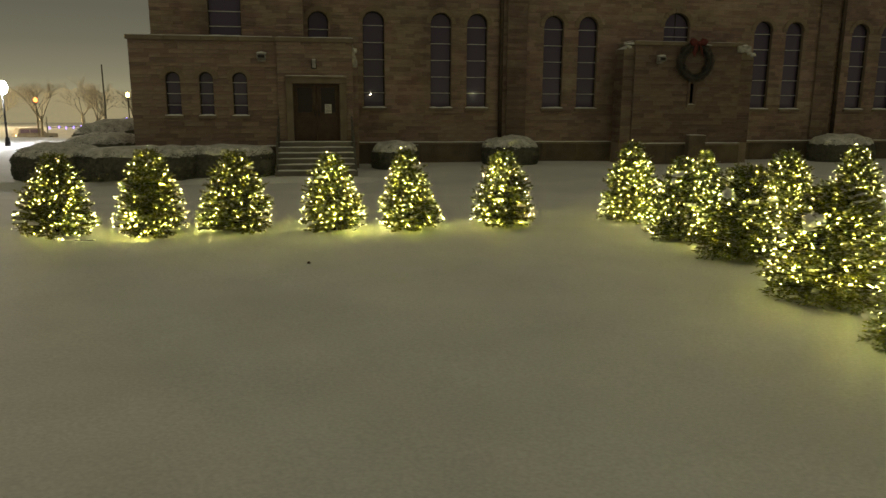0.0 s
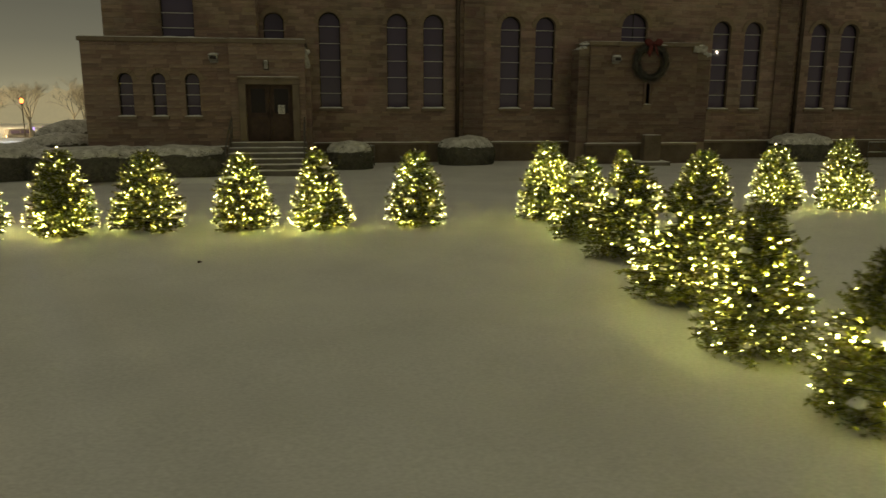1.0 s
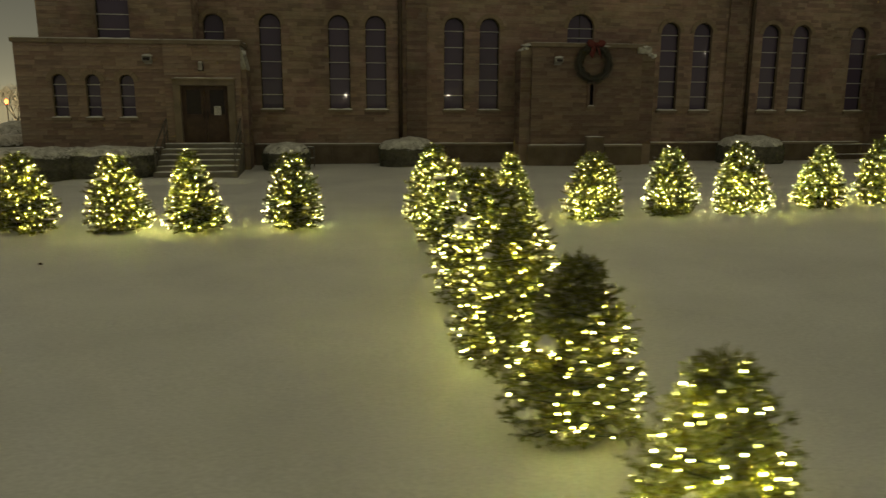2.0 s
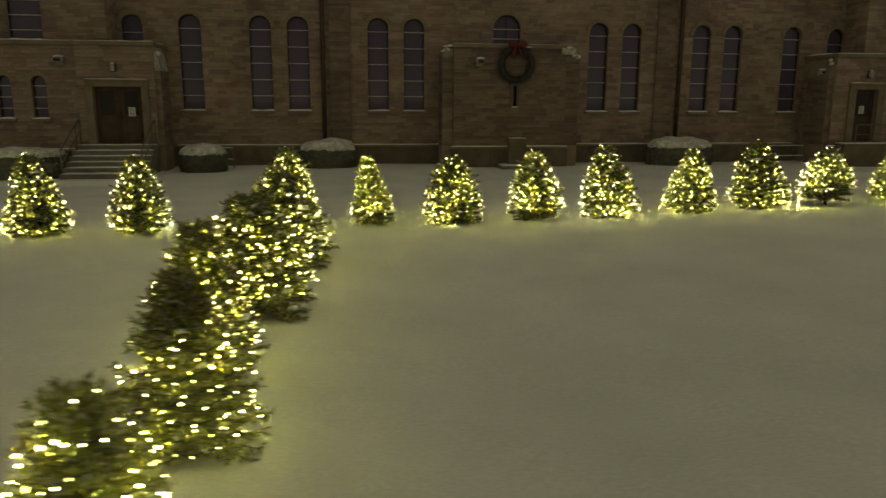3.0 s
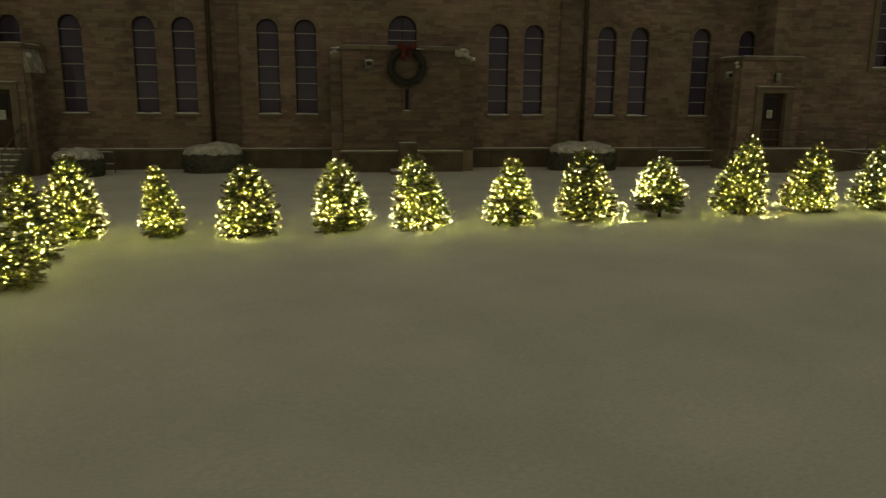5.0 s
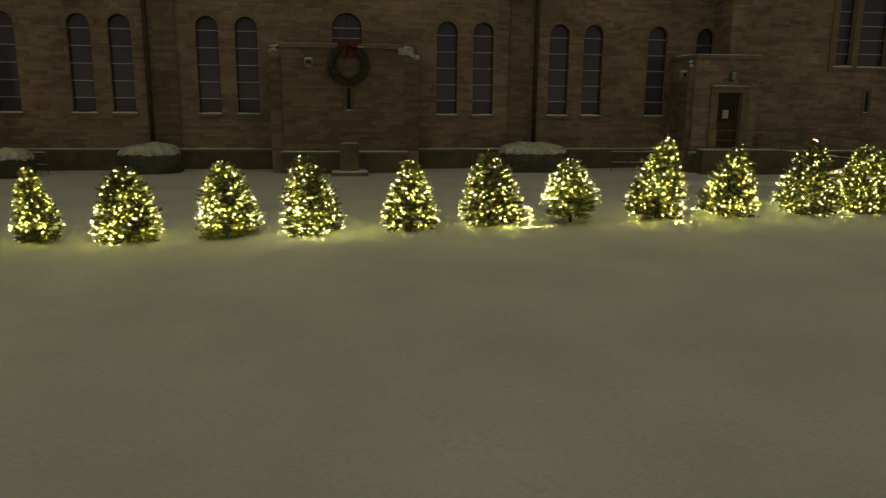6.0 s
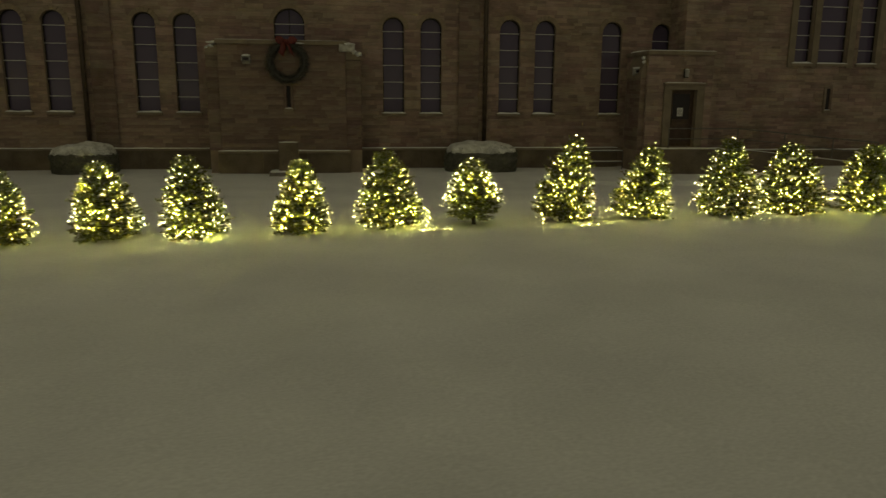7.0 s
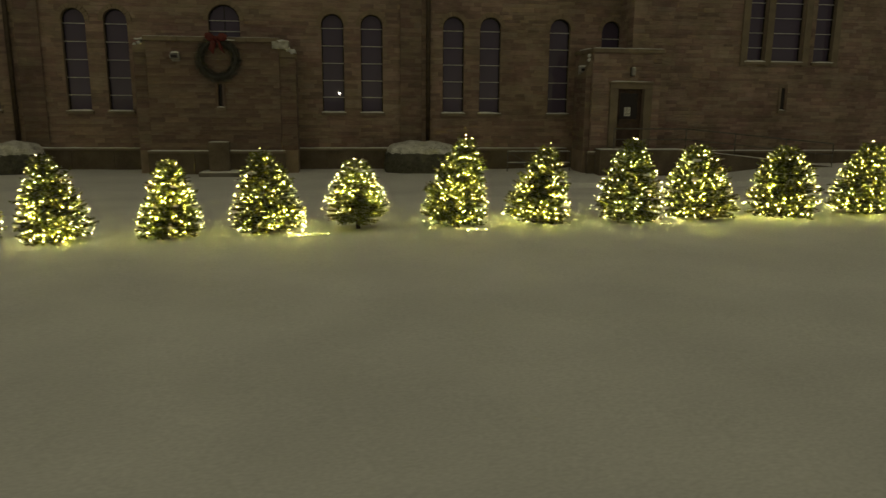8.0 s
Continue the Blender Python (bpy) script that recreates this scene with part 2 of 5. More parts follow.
def thing(name, label, category, group="", kind="", at=(0, 0, 0)):
    ob = new(name)
    ob.empty_display_size = 0.2
    ob.location = at
    return tagged(ob, label, category, group, kind)


def box(bm, x0, x1, y0, y1, z0, z1, bevel=0.0):
    m = Matrix.LocRotScale(((x0 + x1) / 2, (y0 + y1) / 2, (z0 + z1) / 2), None, (x1 - x0, y1 - y0, z1 - z0))
    v = bmesh.ops.create_cube(bm, size=1, matrix=m)["verts"]
    if bevel:
        edges = list({e for a in v for e in a.link_edges})
        bmesh.ops.bevel(bm, geom=edges, offset=bevel, segments=2, affect="EDGES", profile=0.6)
    return bm


def rod(bm, a, b, r0, r1=None, sides=8):
    a, b = Vector(a), Vector(b)
    d = b - a
    m = Matrix.Translation((a + b) / 2) @ d.to_track_quat("Z", "Y").to_matrix().to_4x4()
    bmesh.ops.create_cone(bm, cap_ends=True, segments=sides, radius1=r0, radius2=r0 if r1 is None else r1, depth=d.length, matrix=m)
    return bm


def lump(bm, c, size, seed=0, rough=0.12, flat=None, segs=14):
    """A rounded uneven heap; flat cuts it level below."""
    v = bmesh.ops.create_uvsphere(bm, u_segments=segs, v_segments=max(6, segs // 2), radius=1)["verts"]
    for p in v:
        k = 1 + rough * 2 * noise.noise(p.co * 1.7 + Vector((seed * 3.1, seed, -seed)))
        q = Vector((p.co.x * size[0], p.co.y * size[1], p.co.z * size[2])) * k
        if flat is not None:
            q.z = max(q.z, flat)
        p.co = q + Vector(c)
    return bm


def snow_strip(name, parent, x0, x1, y0, y1, z, h=0.05, seed=0, step=0.12):
    """An uneven line of snow that lies on a ledge."""
    n = max(3, int((x1 - x0) / step))
    verts, faces = [], []
    for i in range(n + 1):
        x = x0 + (x1 - x0) * i / n
        k = h * (0.75 + 0.5 * noise.noise(Vector((x * 1.9, seed, z)))) * (0.35 if i in (0, n) else 1)
        e = 0.012 * noise.noise(Vector((x * 3, seed + 5, z)))
        verts += [(x, y0 - e, z), (x, y0 + 0.012, z + k * 0.8), (x, (y0 + y1) / 2, z + k), (x, y1, z + k * 0.9), (x, y1, z)]
        if i:
            a = 5 * (i - 1)
            faces += [(a + j, a + 5 + j, a + 6 + j, a + 1 + j) for j in range(4)]
    faces += [(0, 1, 2, 3, 4), tuple(5 * n + j for j in (4, 3, 2, 1, 0))]
    return raw(name, verts, faces, SNOW, parent, True)


# ---------------------------------------------------------------- ground


def smooth01(a, b, v):
    k = min(1, max(0, (v - a) / (b - a)))
    return k * k * (3 - 2 * k)


def ground_z(x, y):
    z = 0.0195 * max(0.0, min(x, 60) - 6.5) * (1 - smooth01(17.5, 26, y)) if x > 6.5 else 0.0
    z += 0.014 * (max(y, -5) - 14) if y < 14 else 0.0
    z += 0.09 * smooth01(24, 28, y) * (1 - smooth01(32, 40, y))
    z += 0.32 * smooth01(31.0, 35, x) * smooth01(23.0, 27, y) * (1 - smooth01(40, 60, y))
    z -= 2.6 * smooth01(50, 95, y)
    near = 1 - smooth01(60, 120, abs(x) + abs(y))
    z += near * (0.05 * noise.noise(Vector((x * 0.16, y * 0.16, 1.3))) + 0.014 * noise.noise(Vector((x * 0.9, y * 0.9, 4.1))))
    sunk = smooth01(20.92, 21.0, y) * (1 - smooth01(24.6, 24.9, y)) * max(1 - smooth01(1.9, 2.4, x), smooth01(24.5, 25.5, x))
    return z - 0.14 * sunk


def axis_of(pieces):
    out = []
    for a, b, n in pieces:
        out += list(np.linspace(a, b, n, endpoint=False))
    return out + [pieces[-1][1]]


GX = axis_of([(-900, -80, 12), (-80, -14, 24), (-14, 40, 220), (40, 100, 20), (100, 900, 12)])
GY = axis_of([(-900, -60, 12), (-60, -2, 24), (-2, 20, 100), (20, 21.2, 40), (21.2, 26, 40), (26, 34, 24), (34, 100, 24), (100, 900, 12)])
gv = [(x, y, ground_z(x, y)) for y in GY for x in GX]
NX = len(GX)
gf = [(j * NX + i, j * NX + i + 1, (j + 1) * NX + i + 1, (j + 1) * NX + i) for j in range(len(GY) - 1) for i in range(NX - 1)]
tagged(raw("ground", gv, gf, SNOW, None, True), "smooth snow-covered lawn and walks at night", "snow ground", kind="structure")

# ---------------------------------------------------------------- stone walls


def arch_top(op, x):
    """Height of an opening's head at x: (centre, half width, sill, crown, round)."""
    c, hw, z0, z1, rounded = op
    if not rounded:
        return z1
    return z1 - hw + math.sqrt(max(0.0, hw * hw - (x - c) ** 2))


def wall_backing(name, x0, x1, z0, z1, y0, y1, ops, label):
    """A solid wall along x, from y0 (front) to y1, with through openings."""
    bm = bmesh.new()
    at = x0
    for op in sorted(ops):
        c, hw, s, t, rounded = op
        box(bm, at, c - hw, y0, y1, z0, z1)
        box(bm, c - hw, c + hw, y0, y1, z0, s)
        n = 12 if rounded else 1
        for i in range(n):
            a, b = c - hw + 2 * hw * i / n, c - hw + 2 * hw * (i + 1) / n
            box(bm, a, b, y0, y1, max(arch_top(op, a), arch_top(op, b)) if rounded else t, z1)
        at = c + hw
    box(bm, at, x1, y0, y1, z0, z1)
    ob = new(name, mesh_of(bm, name, MORTAR))
    return tagged(ob, label, "stone wall", kind="structure")


def block_data(w, h, seed):
    """A thin rough-faced block, w by h, whose back lies at y = 0."""
    rs = random.Random(seed)
    d = 0.006 + 0.007 * rs.random()
    j = lambda: rs.uniform(-0.004, 0.004)
    c, e = 0.006, 0.5
    back = [(-w * e, 0, -h * e), (w * e, 0, -h * e), (w * e, 0, h * e), (-w * e, 0, h * e)]
    front = [(sx * (w * e - c) + j(), -d + j(), sz * (h * e - c) + j()) for sx, sz in ((-1, -1), (1, -1), (1, 1), (-1, 1))]
    mid = (j() * 3, -d - 0.008 * rs.random(), j())
    f = [(4, 5, 8), (5, 6, 8), (6, 7, 8), (7, 4, 8), (0, 1, 5, 4), (1, 2, 6, 5), (2, 3, 7, 6), (3, 0, 4, 7)]
    return back + front + [mid], f


def blocks(x0, x1, z0, z1, ops, seed):
    """Courses of blocks of uneven height and length, kept out of the openings: (x, z, w, h)."""
    rs = random.Random(seed)
    z, out = z0, []
    while z < z1 - 0.05:
        h = min(rs.choice((0.09, 0.11, 0.14, 0.17)), z1 - z)
        x = x0
        while x < x1 - 0.02:
            w = min(rs.uniform(0.28, 0.85), x1 - x)
            if x1 - x - w < 0.15:
                w = x1 - x
            a, b = x, x + w
            spans = [(a, b)]
            for op in ops:
                c, hw, s, t, rounded = op
                if z + h <= s or z >= t:
                    continue
                reach = hw
                if rounded and z > t - hw:
                    reach = math.sqrt(max(0.0, hw * hw - (z - (t - hw)) ** 2))
                lo, hi = c - reach, c + reach
                cut = []
                for p, q in spans:
                    if q <= lo or p >= hi:
                        cut.append((p, q))
                    else:
                        cut += [(p, lo)] if p < lo else []
                        cut += [(hi, q)] if q > hi else []
                spans = cut
            for p, q in spans:
                if q - p > 0.05:
                    out.append(((p + q) / 2, z + h / 2, q - p - 0.005, h - 0.005))
            x += w
        z += h
    return out


STONE_PARTS = []


def stonework(wall, x0, x1, z0, z1, y, ops, seed, turn=None, single=None):
    """The face of a wall: blocks laid in courses; those inside single = (a, b, c, d) become parts of their own later on."""
    verts, faces = [], []
    for k, (x, z, w, h) in enumerate(blocks(x0, x1, z0, z1, ops, seed)):
        if single and single[0] < x < single[1] and single[2] < z < single[3]:
            STONE_PARTS.append((wall, x, y, z, w, h, k))
            continue
        v, f = block_data(w, h, seed * 7919 + k)
        o = len(verts)
        if turn is None:
            verts += [(a + x, b + y, c + z) for a, b, c in v]
        elif turn > 0:
            verts += [(y - b, a + x, c + z) for a, b, c in v]
        else:
            verts += [(y + b, -a + x, c + z) for a, b, c in v]
        faces += [tuple(o + i for i in t) for t in f]
    if not verts:
        return None
    ob = raw("stonework", verts, faces, DARK_STONE if wall.name.startswith(DARK_WALLS) else STONE, wall)
    return tagged(ob, "coursed brown sandstone blocks", kind="stuff")


DARK_WALLS = ("wall_bay", "trim_pilaster", "buttress")
NAVE_Y, ANNEX_Y, BAY_Y, CROSS_Y = 29.6, 27.6, 28.1, 28.2
LOW, TALL = 2.2, 5.73
NAVE_WIN = [(2.47, 0.40), (5.04, 0.40), (6.45, 0.40), (9.52, 0.40), (10.93, 0.40), (18.50, 0.40), (19.93, 0.40), (22.99, 0.40), (24.39, 0.40), (27.08, 0.40)]
nave_ops = [(c, hw, LOW, TALL, True) for c, hw in NAVE_WIN]
nave_ops += [(0.42, 0.37, 4.2, 5.66, True), (29.10, 0.37, 4.2, 5.72, True), (14.66, 0.55, 4.30, 5.96, True)]
wall_nave = wall_backing("wall_nave", -0.3, 29.6, 0.0, 9.5, NAVE_Y, NAVE_Y + 0.5, nave_ops, "long brown sandstone church wall with tall arched windows")
stonework(wall_nave, -0.3, 29.6, 0.9, 7.2, NAVE_Y, nave_ops, 11, single=(4.0, 11.9, 0.9, 2.2))

annex_ops = [(-4.48, 0.24, 1.93, 3.38, True), (-3.40, 0.23, 1.93, 3.38, True), (-2.29, 0.24, 1.93, 3.38, True)]
wall_annex = wall_backing("wall_annex", -5.83, -1.02, 0.0, 4.42, ANNEX_Y, ANNEX_Y + 0.4, annex_ops, "low brown sandstone side wing with three small arched windows")
stonework(wall_annex, -5.83, -1.02, 0.9, 4.42, ANNEX_Y, annex_ops, 12, single=(-9, 9, 0, 9))
door_ops = [(0.29, 0.80, 1.04, 3.03, False)]
wall_entry = wall_backing("wall_entry", -1.02, 1.55, 0.0, 4.42, ANNEX_Y - 0.08, ANNEX_Y + 0.32, door_ops, "brown sandstone entry bay with a double door")
stonework(wall_entry, -1.02, 1.55, 1.0, 4.42, ANNEX_Y - 0.08, [(0.29, 1.04, 1.04, 3.25, False)], 13, single=(-9, 9, 0, 9))
entry2_ops = [(29.19, 0.49, 1.05, 3.14, False)]
wall_entry2 = wall_backing("wall_east_entry", 27.75, 30.30, 0.0, 4.40, 27.5, 27.9, entry2_ops, "brown sandstone entry bay with a single door")
stonework(wall_entry2, 27.75, 30.30, 0.9, 4.40, 27.5, [(29.19, 0.80, 1.05, 3.3, False)], 14)
bay_ops = [(14.66, 0.07, 2.38, 3.17, False)]
wall_bay = wall_backing("wall_bay", 12.28, 16.68, 0.0, 4.58, BAY_Y, BAY_Y + 0.4, bay_ops, "projecting sandstone middle bay with a narrow slit")
stonework(wall_bay, 12.28, 16.68, 0.9, 4.58, BAY_Y, [(14.66, 0.17, 2.25, 3.3, False)], 15, single=(0, 30, 0, 9))
west_ops = [(-2.75, 0.55, 4.6, 8.0, True)]
wall_west = wall_backing("wall_west_cross", -5.2, -0.1, 0.0, 11.0, CROSS_Y, CROSS_Y + 0.5, west_ops, "tall sandstone cross wing wall behind the low wing")
stonework(wall_west, -5.2, -0.1, 4.3, 7.2, CROSS_Y, west_ops, 16)
east_ops = [(34.22, 0.37, 4.2, 8.0, False), (35.50, 0.60, 4.2, 8.4, False), (36.98, 0.37, 4.2, 8.0, False), (35.52, 0.06, 2.42, 3.25, False)]
wall_east = wall_backing("wall_east_cross", 29.43, 41.0, 0.0, 11.0, CROSS_Y, CROSS_Y + 0.5, [o for o in east_ops if o[2] > 4], "tall sandstone cross wing wall with three tall lights")
stonework(wall_east, 29.43, 41.0, 0.9, 7.2, CROSS_Y, [(34.22, 0.37, 4.2, 8, False), (35.50, 0.60, 4.2, 8, False), (36.98, 0.37, 4.2, 8, False), (35.52, 0.06, 2.42, 3.25, False)], 17)


def side_wall(name, x, y0, y1, z1, outward, label, seed, z0=0.0):
    """A short wall along y; outward: +1 faces +x, -1 faces -x."""
    bm = bmesh.new()
    box(bm, min(x, x - 0.35 * outward), max(x, x - 0.35 * outward), y0 + 0.41, y1, z0, z1)
    ob = tagged(new(name, mesh_of(bm, name, MORTAR)), label, "stone wall", kind="structure")
    a, b = y0, y1
    if outward > 0:
        stonework(ob, a, b, max(0.9, z0), z1, x, [], seed, turn=1)
    else:
        stonework(ob, a, b, max(0.9, z0), z1, x, [], seed, turn=-1)
    return ob


side_wall("wall_entry_side", 1.55, 27.52, 29.6, 4.42, 1, "return wall of the entry bay", 21)
side_wall("wall_bay_side_1", 16.68, 28.1, 29.6, 4.58, 1, "return wall of the middle bay", 22)
side_wall("wall_bay_side_2", 12.28, 28.1, 29.6, 4.58, -1, "return wall of the middle bay", 23)
side_wall("wall_east_entry_side", 27.75, 27.5, 29.6, 4.40, -1, "return wall of the east entry bay", 24)
side_wall("wall_east_cross_side", 29.43, 28.2, 29.6, 11.0, -1, "return wall of the tall cross wing", 25, 4.4)
side_wall("wall_west_cross_side", -0.1, 28.2, 29.6, 11.0, 1, "return wall of the tall cross wing", 26, 4.4)
for nm, x0, x1, y0, y1, z1 in (("wall_annex_back", -5.83, -5.43, 28.0, 42, 4.42), ("wall_west_back", -5.2, -4.7, 28.7, 44, 11.0), ("wall_east_back", 40.5, 41.0, 28.7, 44, 11.0), ("wall_north_back", -5.2, 41.0, 44.0, 44.5, 9.5)):
    tagged(new(nm, mesh_of(box(bmesh.new(), x0, x1, y0, y1, 0, z1), nm, MORTAR)), "plain sandstone church wall", "stone wall", kind="structure")
# roofs
for nm, vs in (("roof_nave", [(-0.3, 29.3, 9.4), (29.6, 29.3, 9.4), (29.6, 37, 15), (-0.3, 37, 15), (-0.3, 44.6, 9.4), (29.6, 44.6, 9.4)]),):
    ob = raw(nm, vs + [(a, b, c - 0.2) for a, b, c in vs], [(0, 1, 2, 3), (3, 2, 5, 4), (7, 6, 9, 8), (8, 9, 10, 11), (0, 6, 7, 1), (4, 5, 11, 10)], ROOF)
    tagged(ob, "dark slate church roof", "roof", kind="structure")
for nm, x0, x1 in (("roof_west_cross", -5.3, 0.0), ("roof_east_cross", 29.3, 41.1)):
    c = (x0 + x1) / 2
    vs = [(x0, 28.1, 11), (c, 28.1, 11 + (c - x0) * 0.8), (x1, 28.1, 11), (x0, 44.6, 11), (c, 44.6, 11 + (c - x0) * 0.8), (x1, 44.6, 11)]
    tagged(raw(nm, vs, [(0, 1, 4, 3), (1, 2, 5, 4), (0, 2, 1), (3, 4, 5), (0, 3, 5, 2)], ROOF), "dark slate cross wing roof", "roof", kind="structure")
for nm, x0, x1, y0, y1, z in (("roof_annex", -5.83, 1.55, 27.6, 29.6, 4.40), ("roof_bay", 12.28, 16.68, 28.2, 29.6, 4.55), ("roof_east_entry", 27.75, 30.3, 27.6, 29.6, 4.38)):
    tagged(new(nm, mesh_of(box(bmesh.new(), x0 + 0.1, x1 - 0.1, y0, y1, z - 0.2, z), nm, SNOW)), "flat roof under snow", "roof", kind="structure")

# copings, plinth, pilasters, pipes


def coping(name, x0, x1, y0, y1, z, label, snow=True, h=0.14, dust=0.035):
    root = thing(name, label, "coping", kind="structure")
    n = max(1, round((x1 - x0) / 1.1))
    for i in range(n):
        a, b = x0 + (x1 - x0) * i / n, x0 + (x1 - x0) * (i + 1) / n
        part("coping_stone", box(bmesh.new(), a + 0.004, b - 0.004, y0, y1, z, z + h, 0.012), TRIM, root)
    if snow:
        snow_strip("snow", root, x0 + 0.02, x1 - 0.02, y0 + 0.01, y1 - 0.02, z + h + 0.002, dust, x0)
    return root


coping("coping_annex", -5.90, -1.05, 27.53, 27.95, 4.42, "limestone parapet coping with thin snow")
coping("coping_entry", -1.05, 1.62, 27.44, 27.90, 4.42, "limestone parapet coping with thin snow")
coping("coping_bay", 12.20, 16.76, 28.02, 28.45, 4.58, "limestone parapet coping with thin snow", dust=0.018)
coping("coping_east_entry", 27.68, 30.36, 27.42, 27.85, 4.40, "limestone parapet coping with thin snow")


def side_coping(name, x, y0, y1, z, outward):
    root = thing(name, "limestone side coping with snow", "coping", kind="structure")
    a, b = sorted((x + 0.07 * outward, x - 0.33 * outward))
    part("coping_stone", box(bmesh.new(), a, b, y0, y1, z, z + 0.14, 0.012), TRIM, root)
    part("snow", lump(bmesh.new(), ((a + b) / 2, (y0 + y1) / 2, z + 0.14), (0.2, (y1 - y0) / 2, 0.06), x, 0.1, 0), SNOW, root, smooth=True)
    return root


def buttress(name, x, y0, y1, z, outward, width, drop=0.82, lumps=3, crust=-0.05):
    """A buttress beside a bay, with a steep snow-covered head that falls by drop."""
    root = thing(name, "sandstone corner buttress with a steep snowy head", "buttress", kind="structure")
    xa, xb = x, x + width * outward
    part("core", box(bmesh.new(), min(xa, xb), max(xa, xb), y0, y1, -0.1, z - drop), MORTAR, root)
    stonework(root, min(xa, xb), max(xa, xb), 0.9, z - drop, y0, [], int(abs(x) * 7) + 41)
    stonework(root, y0, y1, 0.9, z - drop, xb, [], int(abs(x) * 7) + 43, turn=outward)
    bm = bmesh.new()
    vs = [bm.verts.new(v) for p in (y0, y1) for v in ((xa, p, z - drop), (xb, p, z - drop), (xb, p, z - drop + 0.14), (xa, p, z))]
    for f in ((0, 1, 2, 3), (7, 6, 5, 4), (1, 5, 6, 2), (2, 6, 7, 3), (0, 4, 5, 1), (0, 3, 7, 4)):
        bm.faces.new([vs[i] for i in f])
    bmesh.ops.recalc_face_normals(bm, faces=bm.faces)
    part("head", bm, FROSTED if drop > 0.5 and outward > 0 else TRIM, root, "snow-dusted sloping cap stone")
    # patchy crust of snow on the steep head
    rs = random.Random(int(x * 100))
    bm = bmesh.new()
    n, m = 14, 9
    grid = []
    for i in range(n + 1):
        for j in range(m + 1):
            t, p = i / n, y0 - 0.02 + min(0.8, y1 - y0) * j / m
            k = 0.018 + 0.02 * noise.noise(Vector((t * 7 + x, p * 5, 0)))
            grid.append(bm.verts.new((xa + (xb - xa) * (1.03 - t), p + rs.uniform(-0.015, 0.015), z - drop + 0.14 + (drop - 0.14) * t + k)))
    for i in range(n):
        for j in range(m):
            if noise.noise(Vector((i * 0.33 + x, j * 0.4, 3.3))) > crust:
                o = i * (m + 1) + j
                bm.faces.new((grid[o], grid[o + 1], grid[o + m + 2], grid[o + m + 1]))
    for i in range(lumps):
        t = rs.uniform(0.1, 0.95)
        k = rs.uniform(0.6, 1.1)
        c = (xa + (xb - xa) * (1.0 - t), rs.uniform(y0 + 0.02, y0 + 0.4), z - drop + 0.14 + (drop - 0.14) * t)
        lump(bm, c, (0.10 * k, 0.15 * k, 0.07 * k), i + x, 0.4, None, 12)
    bmesh.ops.recalc_face_normals(bm, faces=bm.faces)
    part("snow", bm, SNOW, root, smooth=True)
    return root


buttress("buttress_1", 1.56, 27.62, 28.95, 4.42, 1, 0.18, lumps=2, crust=0.9)
b2 = buttress("buttress_2", 16.69, 28.14, 29.0, 4.52, 1, 0.54, 0.42, 3, 0.1)
b3 = buttress("buttress_3", 12.27, 28.18, 29.0, 4.58, -1, 0.42, 0.30, 6, -0.4)
buttress("buttress_4", 27.74, 27.62, 28.95, 4.40, -1, 0.21, lumps=2, crust=0.9)
part("pier_cap", box(bmesh.new(), 16.46, 17.02, 28.0, 28.60, 4.36, 4.62, 0.03), FROSTED, b2, "snow-crusted cap stone of the pier")
part("snow_cap", lump(bmesh.new(), (16.72, 28.26, 4.61), (0.29, 0.24, 0.08), 4, 0.22, -0.02, 22), SNOW, b2, "thick cap of snow", smooth=True)
part("snow_cap", lump(bmesh.new(), (12.16, 28.26, 4.62), (0.24, 0.2, 0.06), 2, 0.22, -0.02, 22), SNOW, b3, "thick cap of snow", smooth=True)
side_coping("coping_entry_side", 1.55, 27.9, 29.58, 4.42, 1)
side_coping("coping_bay_side_1", 16.68, 28.45, 29.58, 4.58, 1)
side_coping("coping_bay_side_2", 12.28, 28.45, 29.58, 4.58, -1)
side_coping("coping_east_entry_side", 27.75, 27.85, 29.58, 4.40, -1)


def plinth(name, x0, x1, y, snow=True):
    root = thing(name, "dark stone plinth with a snow-topped ledge", "plinth", kind="structure")
    n = max(1, round((x1 - x0) / 1.4))
    for i in range(n):
        a, b = x0 + (x1 - x0) * i / n, x0 + (x1 - x0) * (i + 1) / n
        part("plinth_stone", box(bmesh.new(), a + 0.004, b - 0.004, y - 0.14, y - 0.004, -0.1, 0.80, 0.01), BASE, root)
        part("ledge_stone", box(bmesh.new(), a + 0.004, b - 0.004, y - 0.20, y - 0.004, 0.802, 0.88, 0.012), TRIM, root)
    if snow:
        snow_strip("snow", root, x0 + 0.01, x1 - 0.01, y - 0.20, y - 0.03, 0.882, 0.04, x0)


plinth("plinth_nave_1", 1.75, 12.05, NAVE_Y)
plinth("plinth_nave_2", 16.90, 27.50, NAVE_Y)
plinth("plinth_bay", 12.15, 16.81, BAY_Y)
plinth("plinth_annex", -5.90, -1.04, ANNEX_Y)
plinth("plinth_east_entry", 27.62, 28.3, 27.5)
plinth("plinth_east_cross", 30.5, 41.0, CROSS_Y)

for i, (x0, x1) in enumerate(((7.62, 8.42), (20.98, 21.78))):
    root = thing(f"trim_pilaster_{i + 1}", "shallow sandstone pilaster strip on the wall", "pilaster", kind="structure")
    part("core", box(bmesh.new(), x0 + 0.02, x1 - 0.02, NAVE_Y - 0.11, NAVE_Y - 0.045, 0.95, 9.4), MORTAR, root)
    stonework(root, x0, x1, 0.95, 7.2, NAVE_Y - 0.11, [], 31 + i)


